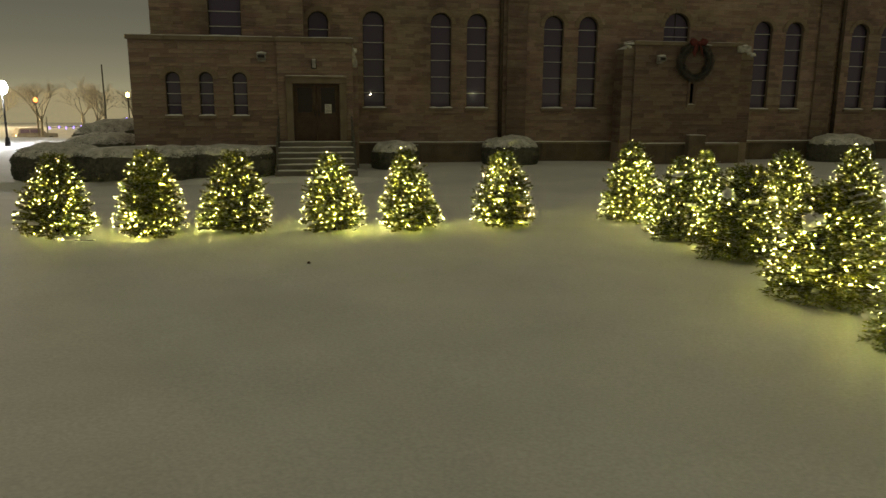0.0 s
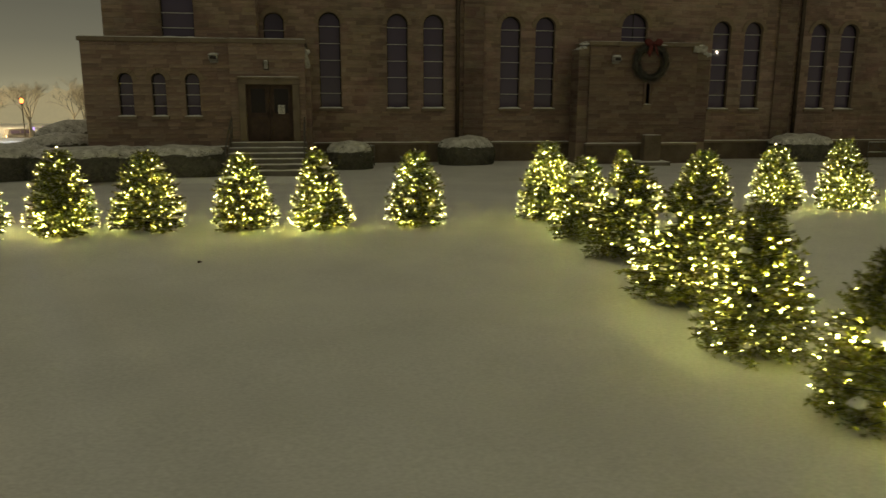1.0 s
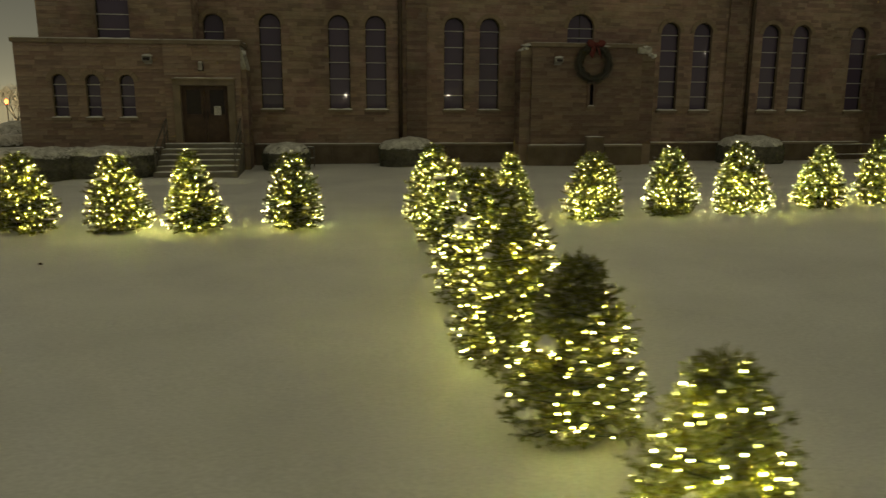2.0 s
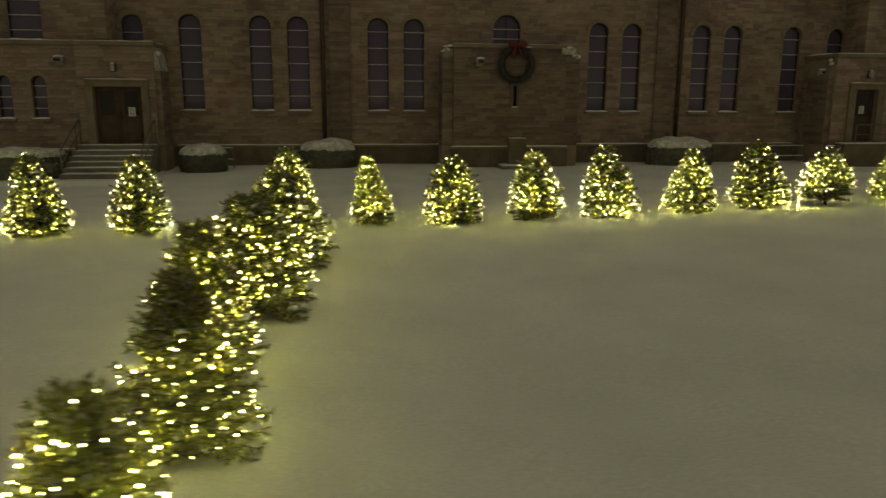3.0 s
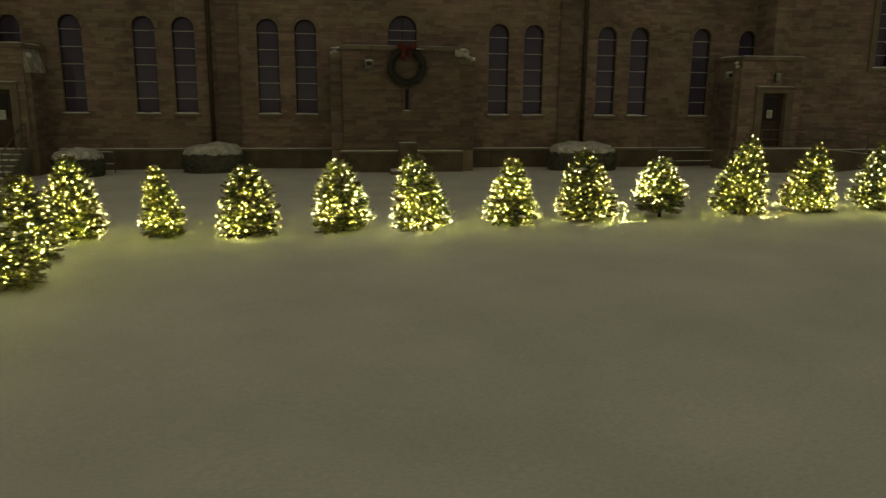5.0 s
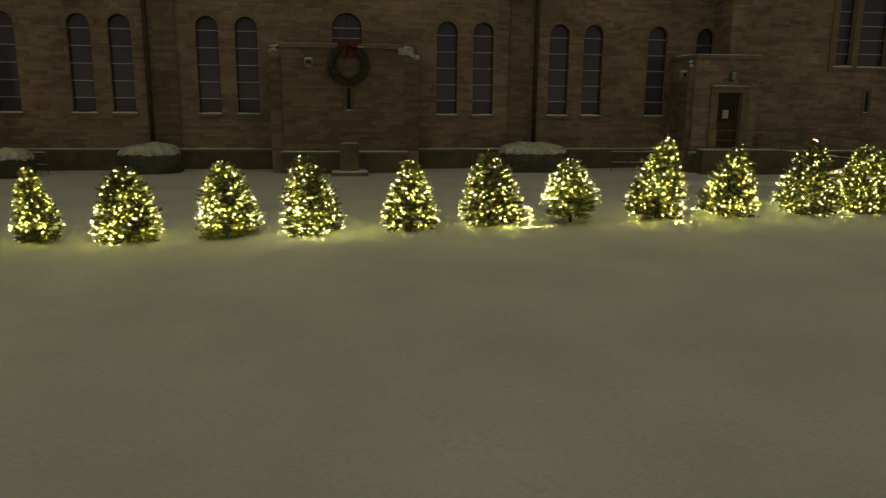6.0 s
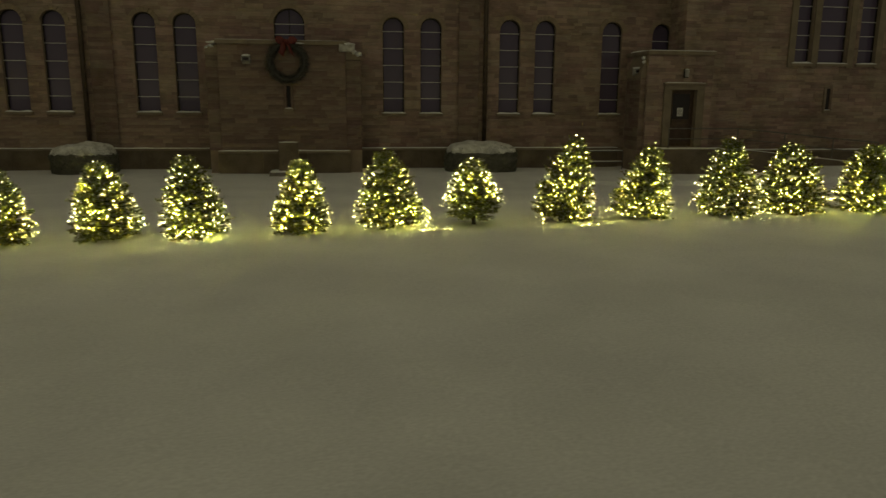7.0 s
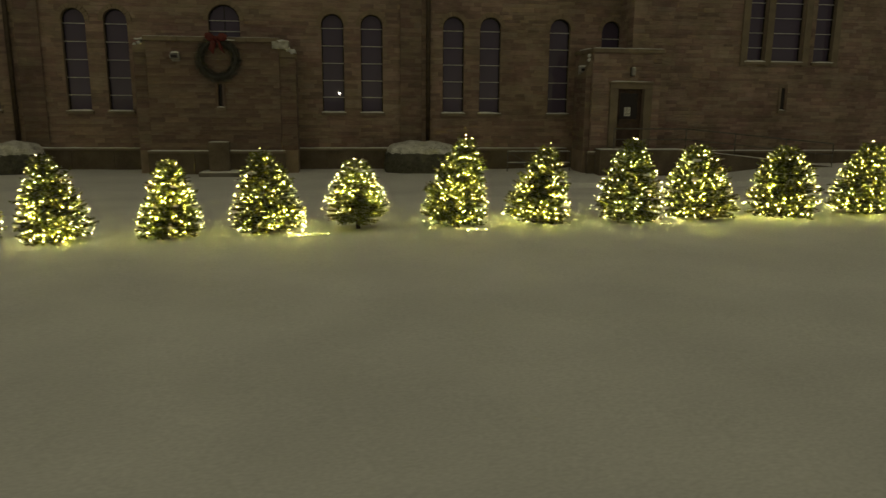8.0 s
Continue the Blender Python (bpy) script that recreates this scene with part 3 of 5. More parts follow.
def downpipe(x, y, z0, z1):
    root = thing("downpipe", "dark brown metal downpipe fixed to the wall", "downpipe", "church downpipes")
    part("pipe", rod(bmesh.new(), (x, y, z0), (x, y, z1), 0.085, sides=12), PIPE, root, smooth=True)
    for z in np.arange(z0 + 0.4, z1, 1.6):
        part("bracket", box(bmesh.new(), x - 0.075, x + 0.075, y - 0.06, NAVE_Y - 0.02, z - 0.03, z + 0.03, 0.006), PIPE, root)
    bm = rod(bmesh.new(), (x, y, z0 + 0.05), (x + 0.03, y - 0.16, z0 - 0.12), 0.055, sides=12)
    part("shoe", bm, PIPE, root, smooth=True)
    part("hopper", box(bmesh.new(), x - 0.14, x + 0.14, y - 0.13, y + 0.06, z1 - 0.05, z1 + 0.22, 0.02), PIPE, root)


downpipe(7.38, NAVE_Y - 0.12, 0.3, 8.6)
downpipe(22.02, NAVE_Y - 0.12, 0.3, 8.6)

# ---------------------------------------------------------------- windows
WINDOW_NO = [0]


def pane_shape(bm, c, hw, z0, z1, rounded, y):
    pts = [(c - hw, z0), (c + hw, z0)]
    if rounded:
        pts += [(c + hw * math.cos(a), z1 - hw + hw * math.sin(a)) for a in np.linspace(0, math.pi, 17)]
    else:
        pts += [(c + hw, z1), (c - hw, z1)]
    bm.faces.new([bm.verts.new((x, y, z)) for x, z in pts])
    return bm


def window(c, hw, z0, z1, rounded, y, bars, label, surround=True, sill=True, mull=False):
    WINDOW_NO[0] += 1
    root = thing(f"window_{WINDOW_NO[0]}", label, "window", kind="structure")
    depth = 0.20
    bm = pane_shape(bmesh.new(), c, hw, z0, z1, rounded, y + depth)
    bm.normal_update()
    if bm.faces[:][0].normal.y > 0:
        bmesh.ops.reverse_faces(bm, faces=bm.faces[:])
    pane = part("pane", bm, GLASS, root, "dark leaded glass")
    # frame along the edge
    bm = bmesh.new()
    t, d = 0.035, 0.05
    for sx in (-1, 1):
        box(bm, *sorted((c + sx * hw, c + sx * (hw - t))), y + depth - d, y + depth - 0.002, z0, z1 - hw if rounded else z1)
    box(bm, c - hw + t, c + hw - t, y + depth - d, y + depth - 0.002, z0, z0 + t)
    if rounded:
        arc = np.linspace(0, math.pi, 15)
        for a, b in zip(arc[:-1], arc[1:]):
            q = [(hw * math.cos(a), hw * math.sin(a)), (hw * math.cos(b), hw * math.sin(b)), ((hw - t) * math.cos(b), (hw - t) * math.sin(b)), ((hw - t) * math.cos(a), (hw - t) * math.sin(a))]
            vs = [[bm.verts.new((c + u, yy, z1 - hw + w)) for u, w in q] for yy in (y + depth - d, y + depth - 0.002)]
            bm.faces.new(vs[0]), bm.faces.new(vs[1][::-1]), bm.faces.new((vs[0][3], vs[0][2], vs[1][2], vs[1][3]))
    part("window_frame", bm, IRON, root)
    for z in bars:
        k = hw if z < z1 - hw or not rounded else math.sqrt(max(0.01, hw * hw - (z - z1 + hw) ** 2))
        part("saddle_bar", box(bmesh.new(), c - k + 0.006, c + k - 0.006, y + depth - 0.06, y + depth - 0.015, z - 0.013, z + 0.013, 0.004), BARS, root)
    if mull:
        part("mullion_bar", box(bmesh.new(), c - 0.012, c + 0.012, y + depth - 0.03, y + depth - 0.006, z0 + 0.04, z1 - 0.04), IRON, root)
    if sill:
        part("window_sill", box(bmesh.new(), c - hw - 0.07, c + hw + 0.07, y - 0.12, y + depth - 0.06, z0 - 0.10, z0 - 0.004, 0.012), TRIM, root)
        snow_strip("snow", root, c - hw - 0.05, c + hw + 0.05, y - 0.115, y + depth - 0.07, z0 - 0.002, 0.07, c)
    if surround and rounded:
        n, r0, r1 = 11, hw + 0.006, hw + 0.17
        for i in range(n):
            a, b = math.pi * i / n + 0.012, math.pi * (i + 1) / n - 0.012
            bm = bmesh.new()
            q = [(r0 * math.cos(a), r0 * math.sin(a)), (r1 * math.cos(a), r1 * math.sin(a)), (r1 * math.cos(b), r1 * math.sin(b)), (r0 * math.cos(b), r0 * math.sin(b))]
            vs = [[bm.verts.new((c + u, yy, z1 - hw + w)) for u, w in q] for yy in (y - 0.055, y + 0.05)]
            for f in ((0, 1, 2, 3),):
                bm.faces.new([vs[0][k] for k in f]), bm.faces.new([vs[1][k] for k in f[::-1]])
            for k in range(4):
                bm.faces.new((vs[0][k], vs[1][k], vs[1][(k + 1) % 4], vs[0][(k + 1) % 4]))
            bmesh.ops.recalc_face_normals(bm, faces=bm.faces)
            part("voussoir", bm, ARCH, root)
    return root


BAR_Z = (2.76, 3.37, 3.99, 4.61, 5.23)
for c, hw in NAVE_WIN:
    window(c, hw, LOW, TALL, True, NAVE_Y, BAR_Z, "tall arched church window, dark glass, pale cross bars, snowy sill")
for c in (0.42, 29.10):
    window(c, 0.37, 4.2, 5.69, True, NAVE_Y, (5.05,), "arched window above the entry roof, dark glass")
window(14.66, 0.55, 4.30, 5.96, True, NAVE_Y, (5.05, 5.42), "round-headed window above the middle bay, dark glass", sill=False, mull=True)
for c, hw, z0, z1, rr in annex_ops:
    window(c, hw, z0, z1, True, ANNEX_Y, (2.28, 2.66, 3.04), "small arched window in the low wing, snowy sill")
window(-2.75, 0.55, 4.6, 8.0, True, CROSS_Y, (4.95, 5.45, 5.95, 6.45), "wide tall window in the cross wing, dark glass")
for c, hw, z0, z1, rr in east_ops[:3]:
    window(c, hw, z0, z1, False, CROSS_Y, (4.72, 5.26, 5.80, 6.34, 6.9), "tall light of a three-part window, dark glass, pale bars", sill=True)
for x in (33.77, 34.74, 36.25, 37.45):
    bm = box(bmesh.new(), x - 0.13, x + 0.13, CROSS_Y - 0.09, CROSS_Y + 0.1, 4.05, 8.4, 0.01)
    tagged(new("trim_jamb", mesh_of(bm, "trim_jamb", TRIM)), "limestone window jamb", "jamb", kind="structure")
# slits
for x, y, z0, z1, w, pane_in in ((14.66, BAY_Y, 2.38, 3.17, 0.07, 0.14), (35.52, CROSS_Y, 2.42, 3.25, 0.075, -0.012)):
    root = thing("trim_slit", "sandstone surround of a narrow dark slit", "slit window", kind="structure")
    for a, b in ((x - w - 0.10, x - w), (x + w, x + w + 0.10)):
        part("jamb", box(bmesh.new(), a, b, y - 0.05, y + 0.2, z0, z1, 0.008), DARK_STONE_ONE, root)
    part("sill", box(bmesh.new(), x - w - 0.10, x + w + 0.10, y - 0.08, y + 0.2, z0 - 0.11, z0 - 0.003, 0.008), TRIM, root)
    part("head", box(bmesh.new(), x - w - 0.10, x + w + 0.10, y - 0.03, y + 0.2, z1 + 0.003, z1 + 0.13, 0.008), DARK_STONE_ONE, root)
    part("pane", box(bmesh.new(), x - w, x + w, y + pane_in, y + pane_in + 0.05, z0, z1), DOOR_GLASS, root, "dark glass")
    snow_strip("snow", root, x - w - 0.06, x + w + 0.06, y - 0.07, y - 0.01, z0 - 0.002, 0.04, x)

# ---------------------------------------------------------------- doors and steps


def door_surround(name, c, hw, z0, z1, y, jamb):
    root = thing(name, "limestone door surround with a snow-dusted lintel", "door surround", kind="structure")
    for s in (-1, 1):
        a, b = sorted((c + s * (hw + 0.002), c + s * (hw + jamb)))
        part("jamb", box(bmesh.new(), a, b, y - 0.09, y + 0.15, z0, z1, 0.012), TRIM, root)
    part("lintel", box(bmesh.new(), c - hw - jamb, c + hw + jamb, y - 0.09, y + 0.15, z1 + 0.003, z1 + 0.19, 0.012), TRIM, root)
    part("cornice", box(bmesh.new(), c - hw - jamb - 0.05, c + hw + jamb + 0.05, y - 0.15, y + 0.10, z1 + 0.193, z1 + 0.25, 0.012), TRIM, root)
    snow_strip("snow", root, c - hw - jamb, c + hw + jamb, y - 0.14, y - 0.03, z1 + 0.252, 0.03, c)


door_surround("trim_door_1", 0.29, 0.80, 1.04, 3.03, 27.52, 0.24)
door_surround("trim_door_2", 29.19, 0.49, 1.05, 3.14, 27.5, 0.30)


def door_leaf(parent, x0, x1, z0, z1, y, handle_x, glazed):
    leaf = part("leaf", box(bmesh.new(), x0, x1, y, y + 0.05, z0, z1, 0.006), WOOD, parent)
    w = x1 - x0
    zs = (z0 + 0.12, z0 + 0.85, z0 + 1.0, z1 - 0.14)
    part("panel", box(bmesh.new(), x0 + 0.12, x1 - 0.12, y - 0.016, y - 0.001, zs[0], zs[1], 0.008), WOOD, leaf)
    if glazed:
        part("pane", box(bmesh.new(), x0 + 0.15, x1 - 0.15, y - 0.006, y - 0.001, zs[2], zs[3]), DOOR_GLASS, leaf, "dark glass")
        for a, b, c, d in ((x0 + 0.11, x0 + 0.15, zs[2], zs[3]), (x1 - 0.15, x1 - 0.11, zs[2], zs[3]), (x0 + 0.11, x1 - 0.11, zs[2] - 0.04, zs[2]), (x0 + 0.11, x1 - 0.11, zs[3], zs[3] + 0.04)):
            part("moulding", box(bmesh.new(), a, b, y - 0.022, y - 0.001, c, d, 0.004), WOOD, leaf)
    else:
        part("panel", box(bmesh.new(), x0 + 0.12, x1 - 0.12, y - 0.016, y - 0.001, zs[2], zs[3], 0.008), WOOD, leaf)
    bm = rod(bmesh.new(), (handle_x, y - 0.06, z0 + 0.82), (handle_x, y - 0.06, z0 + 1.12), 0.013)
    rod(bm, (handle_x, y, z0 + 0.86), (handle_x, y - 0.06, z0 + 0.86), 0.011)
    rod(bm, (handle_x, y, z0 + 1.08), (handle_x, y - 0.06, z0 + 1.08), 0.011)
    part("door_handle", bm, IRON, leaf)


d1 = thing("door_1", "closed dark wooden double door with glazed upper panels", "door", kind="structure")
door_leaf(d1, -0.505, 0.284, 1.05, 3.025, 27.68, 0.22, True)
door_leaf(d1, 0.296, 1.085, 1.05, 3.025, 27.68, 0.36, True)
d2 = thing("door_2", "closed dark wooden single door with a glazed panel", "door", kind="structure")
door_leaf(d2, 28.705, 29.675, 1.06, 3.135, 27.66, 28.82, True)
for x, z, y in ((0.69, 2.17, 27.655), (29.15, 2.33, 27.635)):
    ob = new("paper_notice", mesh_of(box(bmesh.new(), x - 0.115, x + 0.115, y - 0.004, y, z - 0.155, z + 0.155), "paper_notice", PAPER))
    tagged(ob, "white paper notice taped to the door", "notice", "door notices")
    for k in range(6):
        bm = box(bmesh.new(), x - 0.09, x + (0.09 if k % 3 else 0.03), y - 0.0055, y - 0.0045, z + 0.11 - 0.043 * k - 0.006, z + 0.11 - 0.043 * k + 0.006)
        part("text_bar", bm, RUBBER, ob)

steps = thing("steps", "concrete entrance steps under trodden snow", "steps", kind="structure")
for i in range(6):
    z1 = 0.04 + 0.1667 * (i + 1)
    y0 = 25.25 + 0.34 * i
    part("step", box(bmesh.new(), -1.10, 1.56, y0, 27.5, z1 - 0.1667 - 0.05, z1, 0.012), CONCRETE, steps)
    if i < 5:
        snow_strip("snow", steps, -1.05, 1.52, y0 + 0.03, y0 + 0.335, z1 + 0.002, 0.035, i)
    else:
        snow_strip("snow", steps, -1.05, 1.52, y0 + 0.03, 27.40, z1 + 0.002, 0.025, i)


def handrail(name, pts, label, snow=True, group=""):
    """A tube rail through points (x, y, ground z, rail z): one post at each."""
    root = thing(name, label, "railing", group)
    for x, y, zg, zr in pts:
        part("post", rod(bmesh.new(), (x, y, zg), (x, y, zr), 0.022), STEEL, root, smooth=True)
    for a, b in zip(pts[:-1], pts[1:]):
        part("top_rail", rod(bmesh.new(), (a[0], a[1], a[3]), (b[0], b[1], b[3]), 0.024), STEEL, root, smooth=True)
        m = 0.5
        part("mid_rail", rod(bmesh.new(), (a[0], a[1], a[2] + (a[3] - a[2]) * m), (b[0], b[1], b[2] + (b[3] - b[2]) * m), 0.018), STEEL, root, smooth=True)
    return root


for x in (-1.02, 1.48):
    handrail("handrail", [(x, 25.35, 0.05, 0.98), (x, 26.9, 0.85, 1.72), (x, 27.40, 1.03, 1.90)], "grey steel handrail beside the entrance steps", group="step handrails")


def areaway(x0, x1, y):
    root = thing("area_railing", "low pipe railing with a diagonal brace, snow on its rails", "railing", "basement stair railings")
    for x in (x0, x1):
        part("post", rod(bmesh.new(), (x, y, 0.0), (x, y, 0.84), 0.022), STEEL, root, smooth=True)
    for z in (0.40, 0.82):
        part("rail", rod(bmesh.new(), (x0, y, z), (x1, y, z), 0.022), STEEL, root, smooth=True)
        snow_strip("snow", root, x0, x1, y - 0.022, y + 0.022, z + 0.018, 0.03, x0 + z)
    s = x0 + (x1 - x0) * 0.45
    part("brace", rod(bmesh.new(), (s if x0 < 10 else x0, y - 0.02, 0.40 if x0 < 10 else 0.82), (x1 if x0 < 10 else s, y - 0.02, 0.82 if x0 < 10 else 0.25), 0.018), STEEL, root, smooth=True)


areaway(2.75, 4.0, 28.4)
areaway(24.9, 27.3, 28.4)

# ramp to the east door
RAIL_Z = 1.745
ramp = thing("ramp", "snow-covered concrete ramp and landing beside the east door", "ramp", kind="structure")
bm = bmesh.new()
prof = [(27.9, 1.00), (31.1, 1.00), (36.9, 0.38), (36.9, -0.1), (27.9, -0.1)]
fr = [bm.verts.new((x, 26.75, z)) for x, z in prof]
bk = [bm.verts.new((x, 27.4, z)) for x, z in prof]
bm.faces.new(fr), bm.faces.new(bk[::-1])
for i in range(5):
    bm.faces.new((fr[i], bk[i], bk[(i + 1) % 5], fr[(i + 1) % 5]))
bmesh.ops.recalc_face_normals(bm, faces=bm.faces)
part("slab", bm, BASE, ramp)
snow_strip("snow", ramp, 27.92, 31.1, 26.77, 27.39, 1.002, 0.035, 2)
sv, sf = [], []
for i in range(41):
    x = 31.08 + 5.8 * i / 40
    k = 0.02 + 0.012 * noise.noise(Vector((x * 2, 1, 0)))
    z = 1.0 - 0.62 * (x - 31.1) / 5.8
    sv += [(x, 26.76, z), (x, 26.79, z + k), (x, 27.38, z + k), (x, 27.39, z)]
    if i:
        o = 4 * i - 4
        sf += [(o + j, o + 4 + j, o + 5 + j, o + 1 + j) for j in range(3)]
raw("snow", sv, sf, SNOW, ramp, True)
handrail("ramp_railing", [(28.4, 26.82, 1.0, RAIL_Z), (31.1, 26.82, 1.0, RAIL_Z), (33.0, 26.82, 0.80, RAIL_Z - 0.17), (35.0, 26.82, 0.58, RAIL_Z - 0.36), (36.9, 26.82, 0.39, RAIL_Z - 0.52)], "long thin steel railing along the ramp")

# fixtures on the walls


def wall_lamp(x, y, z, label, w=0.13, h=0.26):
    root = thing("wall_lamp", label, "wall lamp", "wall lamps")
    part("back_plate", box(bmesh.new(), x - w * 0.7, x + w * 0.7, y - 0.03, y - 0.002, z - h * 0.6, z + h * 0.6, 0.006), IRON, root)
    part("housing", box(bmesh.new(), x - w / 2, x + w / 2, y - 0.16, y - 0.032, z - h / 2, z + h / 2, 0.02), WHITE, root, "pale unlit lamp housing")
    part("snow_cap", lump(bmesh.new(), (x, y - 0.095, z + h / 2), (w * 0.55, 0.075, 0.035), x, 0.1, 0), SNOW, root, smooth=True)


wall_lamp(0.23, 27.48, 3.68, "unlit pale lamp above the double door")
wall_lamp(29.20, 27.46, 3.74, "unlit pale lamp above the east door")


def floodlight(x, y, z):
    root = thing("floodlight", "unlit pale hooded floodlight on the wall with snow on top", "floodlight", "floodlights")
    part("back_plate", box(bmesh.new(), x - 0.13, x + 0.13, y - 0.04, y - 0.002, z - 0.20, z + 0.12, 0.008), WHITE, root)
    bm = bmesh.new()
    side = [(y - 0.04, z + 0.10), (y - 0.26, z + 0.02), (y - 0.30, z - 0.10), (y - 0.04, z - 0.16)]
    a, b = [[bm.verts.new((x + sx * 0.15, p, q)) for p, q in side] for sx in (-1, 1)]
    bm.faces.new(a), bm.faces.new(b[::-1])
    for i in range(4):
        bm.faces.new((a[i], b[i], b[(i + 1) % 4], a[(i + 1) % 4]))
    bmesh.ops.recalc_face_normals(bm, faces=bm.faces)
    bmesh.ops.bevel(bm, geom=bm.edges[:], offset=0.012, segments=2, affect="EDGES")
    hood = part("hood", bm, WHITE, root, "pale metal hood")
    part("lens", box(bmesh.new(), x - 0.11, x + 0.11, y - 0.302, y - 0.275, z - 0.09, z + 0.01, 0.004), DOOR_GLASS, hood, "dark unlit lens")
    part("snow_cap", lump(bmesh.new(), (x, y - 0.15, z + 0.075), (0.16, 0.11, 0.05), x, 0.2, -0.02, 16), SNOW, root, smooth=True)


floodlight(-1.52, ANNEX_Y - 0.02, 3.95)
floodlight(13.26, BAY_Y - 0.03, 4.10)
floodlight(27.55, 28.2, 3.85)

# stone marker before the middle bay
mk = thing("stone_marker", "grey stone marker block on a low snowy base", "marker", at=(0, 0, 0))
part("block", box(bmesh.new(), 14.30, 14.98, 27.3, 27.62, 0.2, 1.22, 0.02), BASE, mk)
part("base", box(bmesh.new(), 13.98, 15.30, 27.05, 27.85, 0.0, 0.2, 0.02), CONCRETE, mk)
snow_strip("snow", mk, 14.0, 15.28, 27.06, 27.84, 0.202, 0.06, 3)
snow_strip("snow", mk, 14.32, 14.96, 27.31, 27.61, 1.222, 0.03, 4)

# ---------------------------------------------------------------- fir trees


def perp(d):
    a = np.cross(d, np.array([0.0, 0.0, 1.0]))
    n = np.linalg.norm(a, axis=-1, keepdims=True)
    a = np.where(n < 1e-3, np.array([1.0, 0, 0]), a / np.maximum(n, 1e-3))
    return a, np.cross(a, d)


def needles(rs, start, way, length, per_m, size, width):
    """Loose triangles: needles all round the twigs."""
    count = np.maximum(4, (length * per_m).astype(int))
    idx = np.repeat(np.arange(len(start)), count)
    t = rs.random(len(idx))
    d, p = way[idx], start[idx] + way[idx] * (t * length[idx])[:, None]
    a, b = perp(d)
    ang = rs.random(len(idx)) * 2 * np.pi
    side = a * np.cos(ang)[:, None] + b * np.sin(ang)[:, None]
    n = side * 0.85 + d * (0.45 + 0.5 * t)[:, None]
    n /= np.linalg.norm(n, axis=1, keepdims=True)
    wid = np.cross(n, d + 0.01)
    wid /= np.maximum(np.linalg.norm(wid, axis=1, keepdims=True), 1e-6)
    s = size * (0.6 + 0.7 * rs.random(len(idx)))[:, None]
    w = wid * (width / 2)
    return np.stack([p - w, p + w, p + n * s], 1)


def profile(h, top):
    """Half width of a bushy clipped fir at the relative height h, widest low down; top: how full its shoulders are."""
    h = np.clip(h, 0, 1)
    return (1 - h ** top) ** 0.82 * np.clip(0.84 + 1.6 * h, 0, 1)


def fir_mesh(seed, height, radius, top, density=1.0):
    """Foliage of one fir: drooping boughs with side twigs and needles."""
    rs = np.random.RandomState(seed)
    n = int(290 * density)
    h = np.sort(0.02 + 0.94 * rs.random(n) ** 1.0)
    az = np.arange(n) * 2.39996 + rs.normal(0, 0.25, n)
    reach = radius * profile(h, top) * rs.uniform(0.72, 1.02, n)
    reach *= 1 + 0.10 * np.sin(az * 2 + seed) + 0.07 * np.sin(az * 3 + 2.1 * seed + h * 9)
    reach = np.maximum(reach, 0.05)
    rise = -0.16 + 0.80 * h ** 1.2 + rs.normal(0, 0.08, n)
    out = np.stack([np.cos(az), np.sin(az), 0 * az], 1)
    root = np.stack([0 * h, 0 * h, h * height - rise * reach * 0.5], 1)
    tri, wood = [], []
    st, wy, ln = [], [], []
    for i in range(n):
        k = max(3, int(reach[i] / 0.050))
        t = np.linspace(0.22, 1.0, k)
        bend = rise[i] * t + 0.10 * t * t
        pts = root[i] + out[i] * (reach[i] * t)[:, None] + np.array([0, 0, 1.0]) * (bend * reach[i])[:, None]
        tip = pts[-1] - pts[0]
        tip /= np.linalg.norm(tip) + 1e-6
        lat = np.array([-out[i][1], out[i][0], 0])
        for s in (-1, 1):
            d = tip * 0.75 + lat * s * 0.8 + rs.normal(0, 0.16, (k, 3))
            d /= np.linalg.norm(d, axis=1, keepdims=True)
            st.append(pts), wy.append(d), ln.append((0.05 + 0.09 * rs.random(k)) * (1.25 - 0.75 * t))
        st.append(pts[-2:-1]), wy.append(tip[None]), ln.append(np.array([0.06]))
        st.append(root[i][None] + out[i][None] * reach[i] * 0.25), wy.append(tip[None]), ln.append(np.array([reach[i] * 0.75]))
        wood.append((root[i], pts[-1]))
    # leader
    st.append(np.array([[0, 0, height * 0.9]])), wy.append(np.array([[0.03, 0.02, 1.0]])), ln.append(np.array([height * 0.1]))
    st, wy, ln = np.concatenate(st), np.concatenate(wy), np.concatenate(ln)
    tri = needles(rs, st, wy, ln, 120, 0.032, 0.0150)
    # twig stems as thin slivers
    a, b = perp(wy)
    stem = np.stack([st - a * 0.003, st + a * 0.003, st + wy * ln[:, None]], 1)
    return np.concatenate([tri, stem]), wood


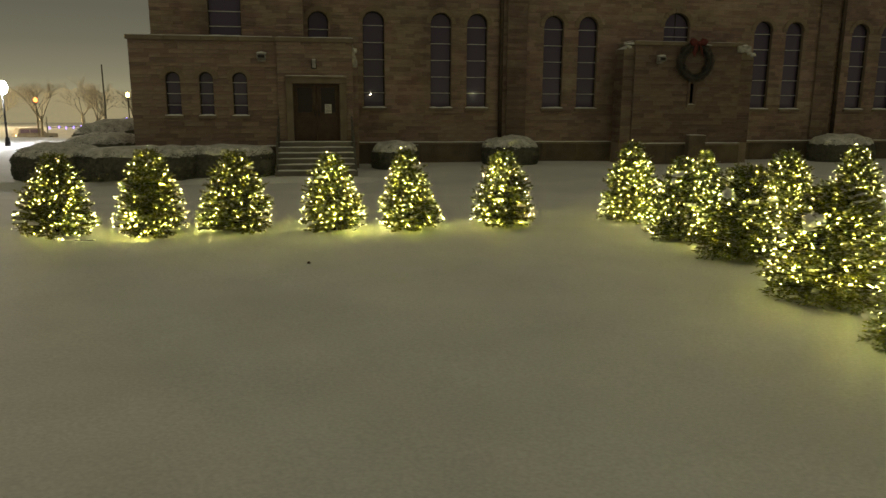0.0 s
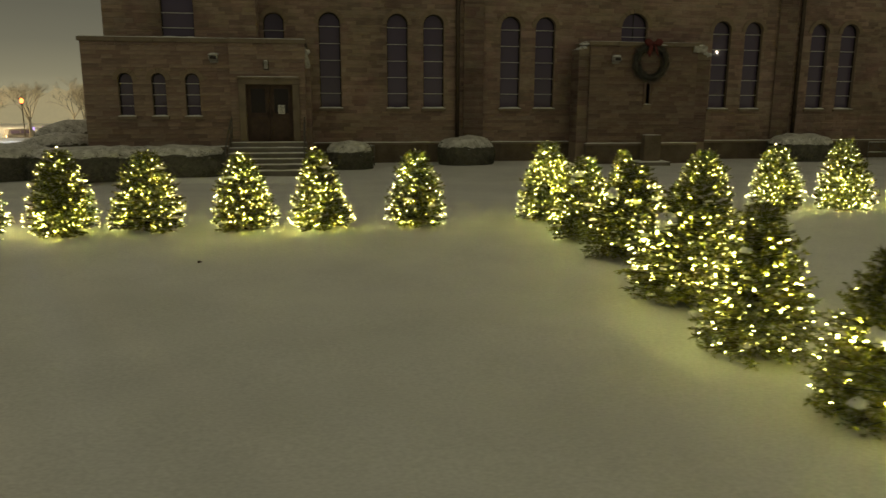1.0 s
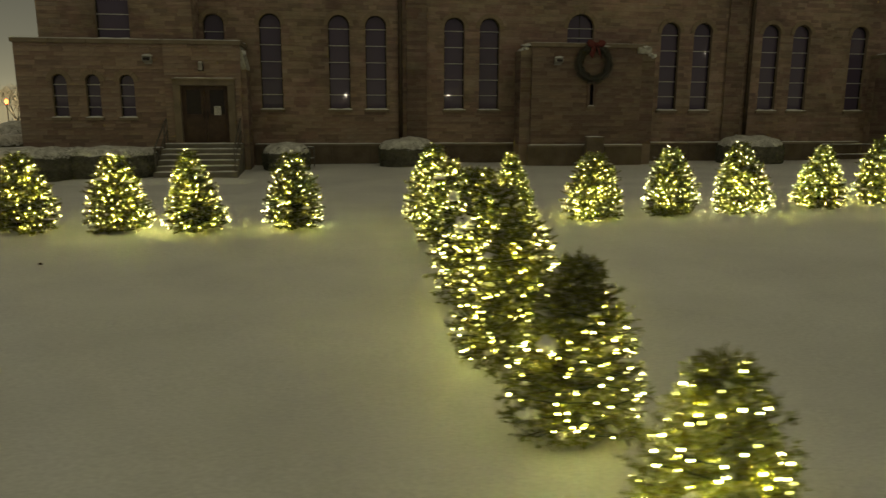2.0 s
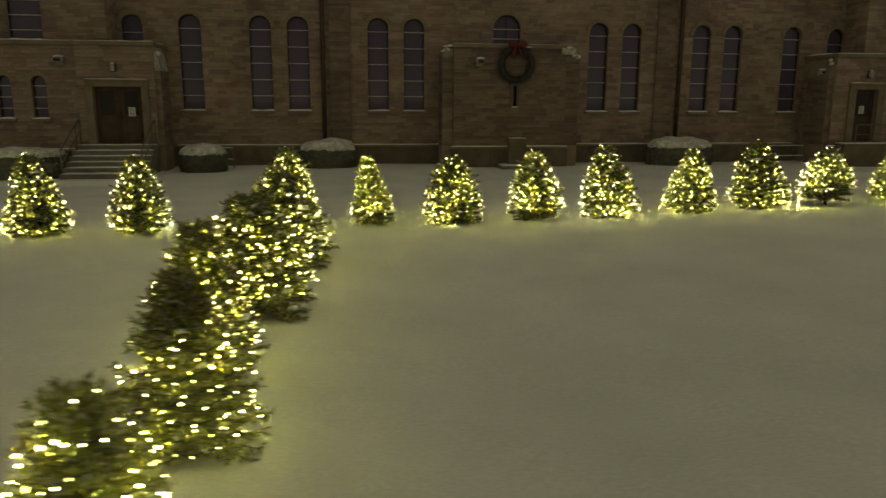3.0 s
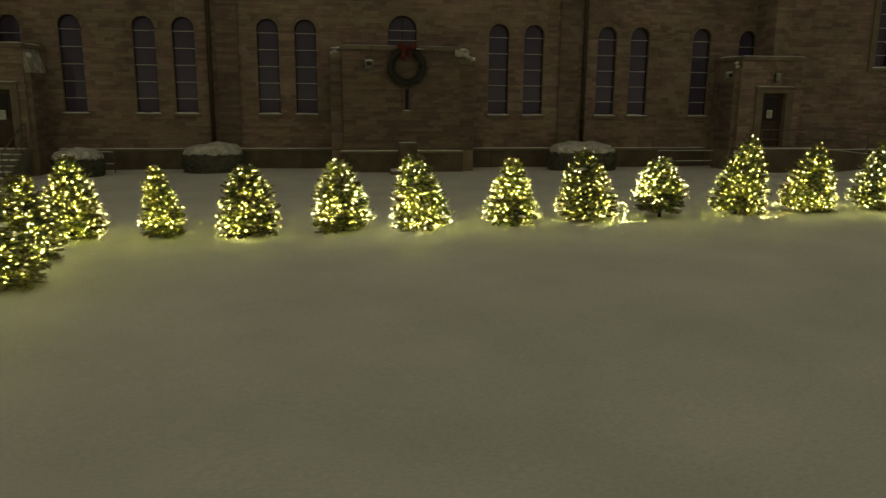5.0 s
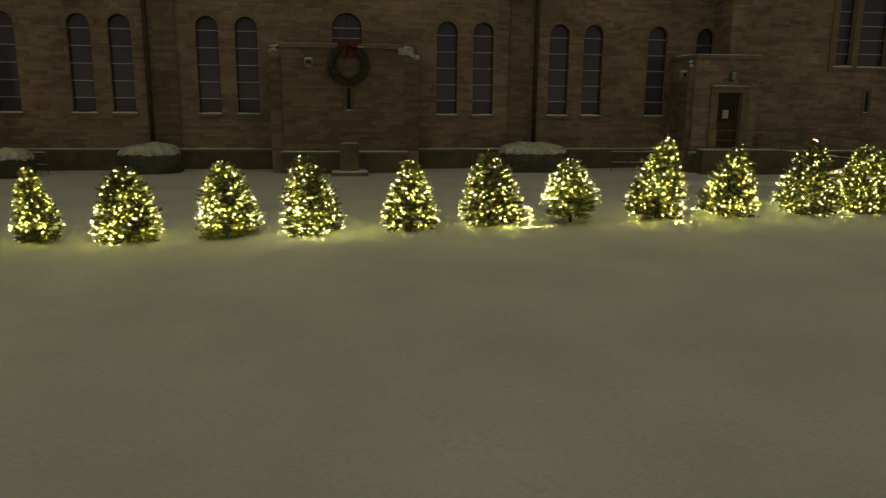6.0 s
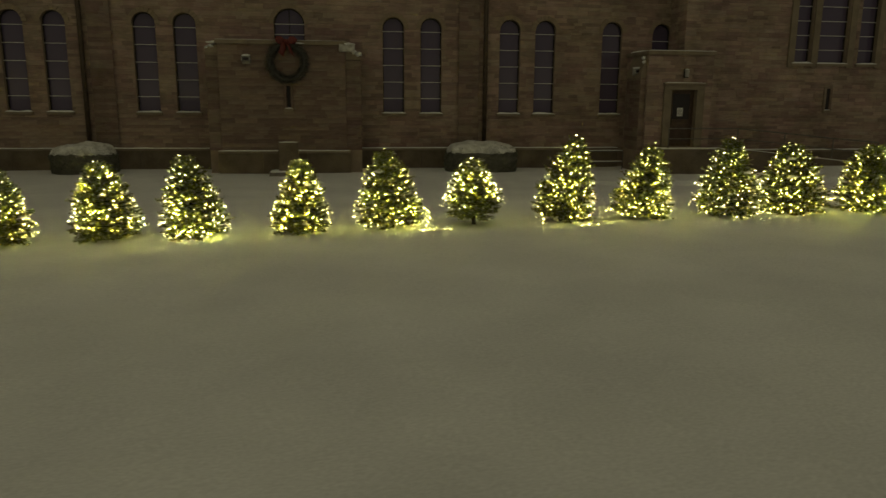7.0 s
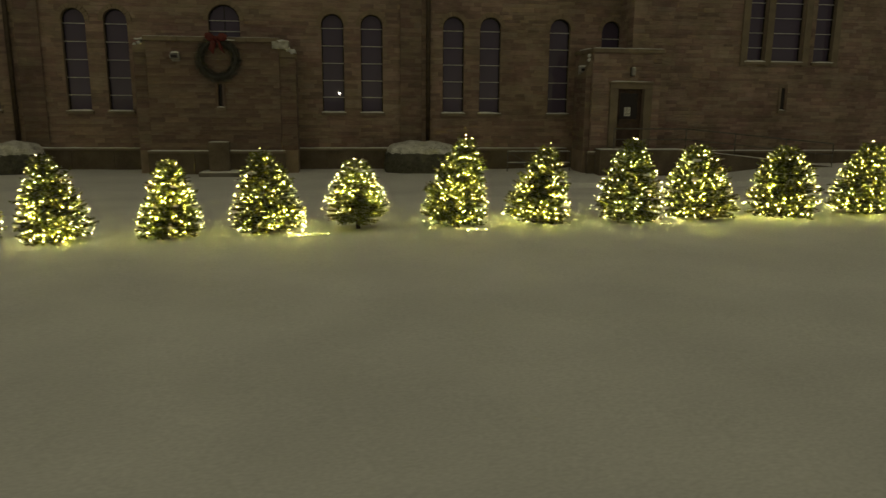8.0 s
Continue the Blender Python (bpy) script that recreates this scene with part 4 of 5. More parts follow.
def bough_snow(seed, wood, share, size):
    """Flat uneven pads of snow that lie along the outer half of some boughs."""
    rs = random.Random(seed)
    bm = bmesh.new()
    for i, (a, b) in enumerate(wood):
        if rs.random() > share or b[2] > 0.93:
            continue
        a, b = Vector(a), Vector(b)
        flat = Vector((b.x - a.x, b.y - a.y, 0)).length
        k, t = size * rs.uniform(0.55, 1.25), rs.uniform(0.72, 0.96)
        long = min(0.085 * k, flat * 0.4)
        m = Matrix.Translation(a.lerp(b, t) + Vector((0, 0, 0.012))) @ (b - a).to_track_quat("X", "Z").to_matrix().to_4x4()
        v = bmesh.ops.create_uvsphere(bm, u_segments=9, v_segments=5, radius=1)["verts"]
        for p in v:
            q = 1 + 0.55 * noise.noise(p.co * 1.6 + Vector((i * 1.7, seed, 0)))
            p.co = m @ Vector((p.co.x * long * q, p.co.y * 0.042 * k * q, max(p.co.z, -0.3) * 0.030 * k * q))
    return bm



def bulb_mesh(mat):
    bm = bmesh.new()
    bmesh.ops.create_icosphere(bm, subdivisions=1, radius=BULB_R)
    for v in bm.verts:
        v.co.z *= 1.25
    return mesh_of(bm, "bulb", mat)


BULB_ME, BULB_COOL_ME = bulb_mesh(BULB), bulb_mesh(BULB_COOL)
COOL = {505, 515, 516, 519, 522}
FIRS = {}


def fir_data(kind):
    if kind not in FIRS:
        tri, wood = fir_mesh(100 + kind, 1.0, 0.42, (1.85, 2.1, 1.7, 1.95, 1.5, 1.9)[kind % 6])
        tmp = triangles("foliage", tri, NEEDLE)
        bm = bmesh.new()
        for a, b in wood:
            rod(bm, a, b, 0.006, 0.002, 4)
        loads = [mesh_of(bough_snow(300 + kind, wood, n, k), "bough_snow", SNOW, True) for n, k in ((0.07, 0.5), (0.10, 0.52))]
        FIRS[kind] = (tmp.data, mesh_of(bm, "branchwork", BARK), *loads)
        bpy.data.objects.remove(tmp)
    return FIRS[kind]


def fir(x, y, height, width, kind, seed, lit=(0.03, 0.99), dark=(), count=150, lean=0.0, stem=0.06, snowy=False):
    """A cut fir set in the snow, and the string of lights wound round it. dark: (azimuth, height, size) of unlit patches;
    lean: metres by which its tip stands off to the east."""
    rs = random.Random(seed)
    z = ground_z(x, y) - 0.02
    look_of = "bushy green fir tree with snow in its boughs, standing in snow"
    if lit[1] < 0.8:
        look_of = "bushy green fir tree with an unlit dark top, standing in snow"
    elif stem > 0.1:
        look_of = "short round fir tree on a bare stem, dark below"
    elif abs(lean) > 0.14:
        look_of = "slightly leaning green fir tree standing in snow"
    elif width < 1.2:
        look_of = "narrow green fir tree standing in snow"
    root = thing("fir_tree", look_of, "fir tree", "lit fir trees on the lawn", at=(x, y, z))
    root.matrix_basis = Matrix.Translation((x, y, z)) @ Matrix.Rotation(math.atan2(lean, height), 4, "Y") @ Matrix.Rotation(rs.uniform(0, 6.28), 4, "Z")
    leaves, boughs, dusting, load = fir_data(kind)
    sx = width / 2 / 0.455
    sz = (height - stem) / 1.0
    for nm, me in (("foliage", leaves), ("branchwork", boughs), ("bough_snow", load if snowy else dusting)):
        ob = new(nm, me)
        ob.parent = root
        ob.location, ob.scale = (0, 0, stem), (sx, sx, sz * 0.95)
        tagged(ob, kind="" if nm == "foliage" else "stuff")
    part("trunk", rod(bmesh.new(), (0, 0, -0.05), (0, 0, height * 0.93), 0.045, 0.008, 8), BARK, root, smooth=True)
    # lumps of snow caught on boughs
    for i in range(rs.randint(3, 6)):
        h, a = rs.uniform(0.1, 0.8), rs.uniform(0, 6.28)
        r = width / 2 * float(profile(np.array(h), 1.6)) * rs.uniform(0.75, 0.95)
        s = rs.uniform(0.03, 0.075)
        part("snow_clump", lump(bmesh.new(), (r * math.cos(a), r * math.sin(a), stem + h * sz), (s * 1.5, s * 1.2, s * 0.6), seed + i, 0.25, -s * 0.2, 10), SNOW, root, smooth=True)
    # lights: a wire wound upward with bulbs along it
    cool = seed in COOL
    string = thing("string_lights", "string of glowing cool white bulbs wound round a fir tree" if cool else "string of glowing warm white bulbs wound round a fir tree", "string lights", "string lights on the firs", at=(x, y, z))
    turns = 8.5 + rs.uniform(-1, 1)
    ph = rs.uniform(0, 6.28)
    pts = []
    tp = (1.85, 2.1, 1.7, 1.95, 1.5, 1.9)[kind % 6]
    total = int(count * 0.95)
    lit = (max(lit[0], 0.045), lit[1])
    for i in range(total):
        u = (i + 0.5) / total
        h = lit[0] + (lit[1] - lit[0]) * (1 - (1 - u) ** 0.66)
        az = ph + turns * 2 * math.pi * (1 - (1 - u) ** 0.62) + rs.gauss(0, 0.09)
        hh = min(0.995, max(0.0, h + rs.gauss(0, 0.025)))
        r = width / 2 * float(profile(np.array(hh), tp)) * rs.choice((0.84, 0.90, 0.94, 0.97, 0.99, 1.01)) + 0.01
        if snowy:
            r *= 0.80 + 0.20 * min(1.0, hh / 0.4)
        skip = rs.random() < 0.04
        for da, dh, ds in dark:
            k = math.hypot(math.remainder(az - da, 2 * math.pi) * 0.9, (hh - dh) * 2.4) / ds
            skip = skip or (k < 1 and rs.random() < 0.93)
        pts.append((r * math.cos(az), r * math.sin(az), stem + 0.01 + hh * sz * 0.985, skip))
    sh = lean / height
    pts = [(px + sh * pz, py, pz, s) for px, py, pz, s in pts]
    # extra bulbs hidden in the boughs, stronger and yellower, added to light the needles
    inner, faces = [], []
    for i in range(int(total * (0.66 if snowy else 0.92))):
        hh = lit[0] + (min(lit[1], 0.93) - lit[0]) * (1 - (1 - rs.random()) ** 0.6)
        az = rs.uniform(0, 2 * math.pi)
        if any(math.hypot(math.remainder(az - da, 2 * math.pi) * 0.9, (hh - dh) * 2.4) < ds * 0.8 for da, dh, ds in dark):
            continue
        r = width / 2 * float(profile(np.array(hh), tp)) * rs.uniform(0.42, 0.76)
        c = (r * math.cos(az) + sh * hh * sz, r * math.sin(az), stem + 0.02 + hh * sz * 0.96)
        o = len(inner)
        inner += [(c[0] + a * INNER_R, c[1] + b * INNER_R, c[2] + d * INNER_R * 1.25) for a, b, d in ((1, 0, 0), (0, 1, 0), (-1, 0, 0), (0, -1, 0), (0, 0, 1), (0, 0, -1))]
        faces += [tuple(o + j for j in f) for f in ((0, 1, 4), (1, 2, 4), (2, 3, 4), (3, 0, 4), (1, 0, 5), (2, 1, 5), (3, 2, 5), (0, 3, 5))]
    tagged(raw("inner_bulb_run", inner, faces, BULB_IN, string), kind="stuff")
    wv, wf = [], []
    for i, (px, py, pz, s) in enumerate(pts):
        k = 0.97
        wv += [(px * k, py * k, pz - 0.004), (px * k, py * k, pz + 0.004)]
        if i:
            a = 2 * i
            wf.append((a - 2, a, a + 1, a - 1))
    raw("wire", wv, wf, WIRE, string)
    for px, py, pz, s in pts:
        if not s:
            ob = new("bulb", BULB_COOL_ME if cool else BULB_ME)
            ob.parent = string
            ob.location = (px, py, max(pz, 0.02))
            ob.rotation_euler = (rs.uniform(-1.5, 1.5), rs.uniform(-1.5, 1.5), 0)
    return root, string


def trailing(points, seed):
    """Bulbs of a string that lies on the snow."""
    rs = random.Random(seed)
    root = thing("string_lights", "loose run of warm white bulbs lying on the snow", "string lights", "string lights on the firs")
    wv, wf = [], []
    for i, (x, y, dz) in enumerate(points):
        z = ground_z(x, y) + 0.02 + dz
        ob = new("bulb", BULB_ME)
        ob.parent, ob.location = root, (x + rs.uniform(-0.02, 0.02), y + rs.uniform(-0.03, 0.03), z)
        wv += [(x, y, z - 0.02), (x, y, z - 0.012)]
        if i:
            wf.append((2 * i - 2, 2 * i, 2 * i + 1, 2 * i - 1))
    raw("wire", wv, wf, WIRE, root)


F = -math.pi / 2
FIR_ROWS = [
    # x, y, height, width, kind, lit, dark patches, bulbs, lean
    (-4.55, 15.55, 1.58, 1.42, 0, (0.02, 0.97), [(F - 0.5, 0.25, 0.5)], 150, 0.10),
    (-2.82, 15.35, 1.68, 1.40, 1, (0.02, 0.99), [(F, 0.48, 0.62)], 150, 0),
    (-1.36, 15.45, 1.62, 1.46, 2, (0.06, 0.99), [(F - 0.2, 0.08, 0.6)], 150, 0.10),
    (0.53, 15.30, 1.58, 1.28, 3, (0.02, 0.99), [(F - 0.3, 0.45, 0.3)], 160, -0.06),
    (2.02, 15.15, 1.66, 1.34, 4, (0.02, 0.99), [(F + 0.4, 0.25, 0.45)], 160, -0.14),
    (3.85, 15.20, 1.60, 1.28, 5, (0.02, 0.99), [(F + 0.2, 0.30, 0.5)], 140, 0),
    (6.74, 15.62, 1.74, 1.34, 0, (0.02, 0.99), [], 190, 0),
    (6.71, 13.38, 1.60, 1.32, 2, (0.08, 0.97), [(F - 0.9, 0.12, 0.5), (F - 0.3, 0.62, 0.3)], 165, 0),
    (6.90, 11.75, 1.62, 1.55, 3, (0.14, 0.96), [(F - 1.0, 0.15, 0.9)], 175, 0),
    (6.66, 9.38, 1.62, 1.80, 1, (0.18, 0.88), [(F - 0.3, 0.85, 0.35), (F + 0.9, 0.1, 0.5)], 200, 0),
    (6.36, 7.42, 1.62, 1.30, 0, (0.10, 0.94), [(F - 0.6, 0.76, 0.5)], 155, 0),
    (6.50, 5.82, 1.56, 1.30, 4, (0.10, 0.74), [(F - 1.2, 0.2, 0.5), (F - 0.2, 0.78, 0.4)], 136, 0),
    (6.47, 3.62, 1.56, 1.02, 3, (0.06, 0.97), [], 190, 0),
    (8.52, 15.60, 1.56, 1.00, 4, (0.14, 1.0), [], 100, -0.16),
    (10.18, 15.40, 1.53, 1.34, 1, (0.04, 0.99), [(F + 0.6, 0.08, 0.5)], 170, 0),
    (12.10, 15.60, 1.58, 1.32, 3, (0.12, 0.98), [(F + 0.15, 0.5, 0.32), (F + 0.1, 0.2, 0.35)], 140, -0.12),
    (13.75, 15.50, 1.65, 1.34, 0, (0.03, 0.99), [(F + 0.5, 0.6, 0.35)], 160, -0.20),
    (15.70, 15.65, 1.52, 1.32, 4, (0.02, 0.99), [(F, 0.2, 0.38)], 150, 0.02),
    (17.52, 15.80, 1.62, 1.50, 5, (0.05, 0.98), [(F + 0.3, 0.75, 0.4), (F + 0.1, 0.95, 0.3)], 140, -0.18),
    (19.18, 15.75, 1.42, 1.36, 1, (0.20, 0.99), [(F + 0.25, 0.28, 0.62)], 130, -0.06),
    (21.02, 15.78, 1.83, 1.34, 2, (0.05, 0.99), [(F - 0.4, 0.1, 0.5)], 170, 0.32),
    (22.68, 15.70, 1.62, 1.40, 4, (0.02, 0.99), [(F - 0.4, 0.45, 0.45)], 150, 0.27),
    (24.60, 15.65, 1.69, 1.52, 0, (0.02, 0.99), [(F + 0.4, 0.62, 0.5)], 140, 0.06),
    (26.16, 15.70, 1.60, 1.50, 3, (0.02, 0.99), [(F + 0.2, 0.25, 0.5)], 150, -0.14),
    (27.95, 15.70, 1.55, 1.50, 1, (0.03, 0.99), [(F - 0.5, 0.5, 0.6)], 160, 0.02),
    (29.98, 15.75, 1.55, 1.75, 5, (0.03, 0.99), [], 170, -0.05),
]
# lumps of snow lodged in single firs: east, north and up from the foot, and width
LODGED = {7: (-0.33, -0.28, 1.12, 0.10), 8: (-0.42, -0.22, 1.10, 0.18), 9: (-0.44, -0.18, 1.10, 0.24), 11: (-0.30, -0.22, 0.84, 0.15)}
for i, (x, y, hgt, wid, kind, lit, dark, count, lean) in enumerate(FIR_ROWS):
    tree, _ = fir(x, y, hgt, wid, kind, 500 + i, lit, dark, count, lean, stem=0.16 if 18.5 < x < 20 else 0.02, snowy=y < 15)
    if i in LODGED:
        px, py, pz, k = LODGED[i]
        bm = lump(bmesh.new(), (0, 0, 0), (k * 0.5, k * 0.5, k * 0.42), i, 0.38, None, 18)
        bmesh.ops.transform(bm, matrix=tree.matrix_basis.inverted() @ Matrix.Translation((x + px, y + py, tree.location.z + pz)), verts=bm.verts)
        part("snow_clump", bm, SNOW, tree, "round lump of snow lodged in the boughs", smooth=True)
trailing([(18.13 + 0.035 * (i % 3), 15.30 - 0.02 * (i % 2), 0.40 - 0.035 * i) for i in range(12)]
         + [(18.02, 15.24, 0.0), (18.10, 15.2, 0.0), (18.20, 15.22, 0.0), (18.30, 15.2, 0.0), (18.52, 15.22, 0.0), (18.62, 15.24, 0.0)], 1)
trailing([(-4.25, 14.85, 0), (-3.95, 14.9, 0), (-3.72, 14.88, 0)], 2)
trailing([(21.25, 15.05, 0), (21.4, 15.08, 0), (21.6, 15.05, 0)], 4)
trailing([(25.05, 15.0, 0), (25.25, 15.02, 0)], 5)

# ---------------------------------------------------------------- hedges and clipped shrubs


def shrub(name, label, c, size, seed, square=3.0, cap=0.05, leaves=5000, group="clipped shrubs", fill=1.0, tilt=0.0):
    """A clipped shrub: uneven twig body, leaf scatter, and snow on its top; tilt: how far it grows taller to the east."""
    rs = np.random.RandomState(seed)
    zg = ground_z(c[0], c[1]) - 0.05
    root = thing(name, label, "shrub", group, at=(c[0], c[1], zg))
    sx, sy, h = size[0] / 2, size[1] / 2, size[2]
    seg_u, seg_v = 56, 22

    def at(u, v, grow=0.0):
        cu, su, sv = math.cos(u), math.sin(u), math.sin(v)
        cv = math.cos(v) if v > 0 else 1 - 0.12 * (v / 1.571) ** 2
        e = 2 / square
        f = lambda w: math.copysign(abs(w) ** e, w)
        p = Vector((f(cu) * abs(cv) ** e * sx, f(su) * abs(cv) ** e * sy, (h * 0.5 + f(sv) * h * 0.5) * (1 + tilt * f(cu) * abs(cv) ** e)))
        q = Vector((p.x * 1.7 + seed, p.y * 1.7, p.z * 1.7))
        k = 0.10 * noise.noise(q) + 0.035 * noise.noise(q * 3.3) + grow
        d = Vector((p.x / sx, p.y / sy, (p.z - h / 2) / (h / 2))).normalized()
        return p + d * k

    verts = [at(2 * math.pi * i / seg_u, -math.pi / 2 + math.pi * j / seg_v) for j in range(seg_v + 1) for i in range(seg_u)]
    faces = [(j * seg_u + i, j * seg_u + (i + 1) % seg_u, (j + 1) * seg_u + (i + 1) % seg_u, (j + 1) * seg_u + i) for j in range(seg_v) for i in range(seg_u)]
    raw("body", [tuple(v) for v in verts], faces, HEDGE, root, True)
    u, v = rs.random(leaves) * 2 * np.pi, np.arcsin(rs.uniform(-0.9, 0.75, leaves))
    p = np.array([at(a, b, 0.01) for a, b in zip(u, v)])
    d = rs.normal(0, 1, (leaves, 3))
    d /= np.linalg.norm(d, axis=1, keepdims=True)
    e = np.cross(d, rs.normal(0, 1, (leaves, 3)))
    e /= np.linalg.norm(e, axis=1, keepdims=True)
    triangles("leaves", np.stack([p - e * 0.014, p + e * 0.014, p + d * 0.05], 1), LEAF, root)
    # twigs that poke out of the snow
    m = leaves // 10
    u, v = rs.random(m) * 2 * np.pi, np.arcsin(np.clip(rs.beta(3.5, 1.2, m), 0.6, 0.999))
    p = np.array([at(a, b, cap * 0.75) for a, b in zip(u, v)])
    keep = np.array([noise.noise(Vector((q[0] * 1.3, q[1] * 1.3, seed))) > -0.12 for q in p])
    p = p[keep]
    d = rs.normal(0, 1, p.shape) * (1, 1, 0.5) + (0, 0, 0.5)
    d /= np.linalg.norm(d, axis=1, keepdims=True)
    e = np.cross(d, rs.normal(0, 1, p.shape))
    e /= np.linalg.norm(e, axis=1, keepdims=True)
    tagged(triangles("twig_scatter", np.stack([p - e * 0.012, p + e * 0.012, p + d * 0.045], 1), LEAF, root), kind="stuff")
    # snow: the top of the body, lifted, with a ragged rim
    sv, sf, used = [], [], {}
    j0 = int(seg_v * (0.5 + 0.5 * (1 - fill) + 0.10))
    for j in range(j0, seg_v + 1):
        for i in range(seg_u):
            a, b = 2 * math.pi * i / seg_u, -math.pi / 2 + math.pi * j / seg_v
            rim = (j - j0) / max(1, seg_v - j0)
            q = at(a, b)
            lift = cap * min(1, rim * 3.5) * (0.95 + 0.45 * noise.noise(Vector((q.x * 2, q.y * 2, seed)))) - (0.03 if j == j0 else 0)
            if j == j0:
                q.z += 0.17 * noise.noise(Vector((q.x * 4, q.y * 4, seed + 9)))
            sv.append((q.x, q.y, q.z + lift))
    k = seg_v - j0
    sf = [(j * seg_u + i, j * seg_u + (i + 1) % seg_u, (j + 1) * seg_u + (i + 1) % seg_u, (j + 1) * seg_u + i) for j in range(k) for i in range(seg_u)]
    raw("snow_cap", sv, sf, THIN_SNOW, root, True)
    return root


CLIP = "clipped dark evergreen shrub under a thick snow cap beside the wall"
shrub("shrub", CLIP, (7.5, 28.35), (2.2, 1.5, 0.99), 3, 2.6, cap=0.11)
shrub("shrub", CLIP, (21.68, 28.35), (2.75, 1.6, 1.04), 5, 2.6, cap=0.11)
shrub("shrub", CLIP, (3.05, 27.55), (1.65, 1.4, 0.90), 7, 2.6, cap=0.11)
HEDGES = "long clipped dark hedge with snow on top beside the walk"
shrub("hedge", HEDGES, (-5.25, 25.6), (3.7, 2.0, 1.0), 11, 3.0, group="hedges", leaves=8000)
shrub("hedge", HEDGES, (-2.62, 26.0), (2.95, 1.8, 0.95), 13, 3.6, group="hedges")
MOUND = "rounded dark evergreen hedge sloping down under patchy snow beside the annex"
shrub("hedge", MOUND, (-7.80, 26.3), (2.6, 2.9, 1.04), 23, 2.5, cap=0.07, group="hedges", leaves=7000)
shrub("hedge", MOUND, (-7.45, 29.6), (3.0, 2.3, 1.20), 17, 2.5, group="hedges", tilt=0.10)
shrub("hedge", MOUND, (-7.75, 32.4), (3.0, 2.3, 1.66), 19, 2.5, cap=0.03, group="hedges", tilt=0.10)

# ---------------------------------------------------------------- wreath
wr = thing("wreath", "large dark evergreen wreath with a red bow on the bay wall", "wreath", at=(14.66, 27.93, 3.98))
rs = np.random.RandomState(77)
n = 1300
a, b = rs.random(n) * 2 * np.pi, rs.random(n) * 2 * np.pi
R, r = 0.595, 0.175
ring = np.stack([np.cos(a), 0 * a, np.sin(a)], 1)
off = ring * np.cos(b)[:, None] + np.array([0, -1.0, 0]) * np.sin(b)[:, None]
tang = np.stack([-np.sin(a), 0 * a, np.cos(a)], 1)
st = ring * R + off * (r * 0.5)
wy = off * 0.8 + tang * 0.9 + rs.normal(0, 0.25, (n, 3))
wy /= np.linalg.norm(wy, axis=1, keepdims=True)
triangles("greenery", needles(rs, st, wy, 0.09 + 0.07 * rs.random(n), 160, 0.045, 0.009), WREATH, wr)
hoop_v, hoop_f = [], []
for i in range(40):
    p = 2 * math.pi * i / 40
    for j in range(8):
        q = 2 * math.pi * j / 8
        k = R + 0.075 * math.cos(q)
        hoop_v.append((k * math.cos(p), 0.075 * math.sin(q), k * math.sin(p)))
        hoop_f.append((i * 8 + j, i * 8 + (j + 1) % 8, (i + 1) % 40 * 8 + (j + 1) % 8, (i + 1) % 40 * 8 + j))
raw("hoop", hoop_v, hoop_f, WREATH, wr, True)


def ribbon(pts, w, name):
    """A band through points, w wide along y and bulging."""
    verts, faces = [], []
    for i, (x, y, z, tw) in enumerate(pts):
        verts += [(x - tw, y - w, z + tw), (x + tw, y + w, z - tw)]
        if i:
            k = 2 * i
            faces += [(k - 2, k - 1, k + 1, k)]
    ob = raw(name, verts, faces, RIBBON, wr, True)
    so = ob.modifiers.new("thick", "SOLIDIFY")
    so.thickness = 0.008
    return ob


for s in (-1, 1):
    bm = lump(bmesh.new(), (0, 0, 0), (0.19, 0.085, 0.125), 12 + s, 0.14, None, 18)
    bmesh.ops.transform(bm, matrix=Matrix.Translation((s * 0.19, -0.17, 0.72)) @ Matrix.Rotation(s * -0.25, 4, "Y"), verts=bm.verts)
    for v in bm.verts:
        v.co.z += 0.02 * math.sin(v.co.x * 55)
        if abs(v.co.x) < 0.12:
            v.co.z = 0.70 + (v.co.z - 0.70) * (0.35 + 5 * abs(v.co.x))
    part("bow_loop", bm, RIBBON, wr, smooth=True)
    ribbon([(s * 0.03, -0.17, 0.68, 0.07), (s * 0.10, -0.18, 0.52, 0.08), (s * 0.14, -0.17, 0.38, 0.07), (s * 0.19, -0.16, 0.24, 0.08)], 0.03, "bow_tail")
part("bow_knot", lump(bmesh.new(), (0, -0.18, 0.69), (0.07, 0.06, 0.07), 5, 0.1), RIBBON, wr, smooth=True)
part("snow", lump(bmesh.new(), (0.36, -0.07, 0.62), (0.26, 0.07, 0.035), 8, 0.35, 0), SNOW, wr, smooth=True)

# ---------------------------------------------------------------- far street


def street_lamp(x, y, h, mat, globe, label, post=IRON):
    z = ground_z(x, y) - 0.05
    h -= z
    root = thing("street_lamp", label, "street lamp", "street lamps", at=(x, y, z))
    part("base", rod(bmesh.new(), (0, 0, 0), (0, 0, 0.5), 0.16, 0.10, 12), post, root)
    part("pole", rod(bmesh.new(), (0, 0, 0.5), (0, 0, h - 0.25), 0.06, 0.045, 10), post, root, smooth=True)
    part("collar", rod(bmesh.new(), (0, 0, h - 0.27), (0, 0, h - 0.15), 0.10, 0.14, 12), post, root)
    part("globe", lump(bmesh.new(), (0, 0, h + 0.08), (globe, globe, globe * 1.35), 1, 0.0, None, 18), mat, root, "glowing lamp globe", smooth=True)


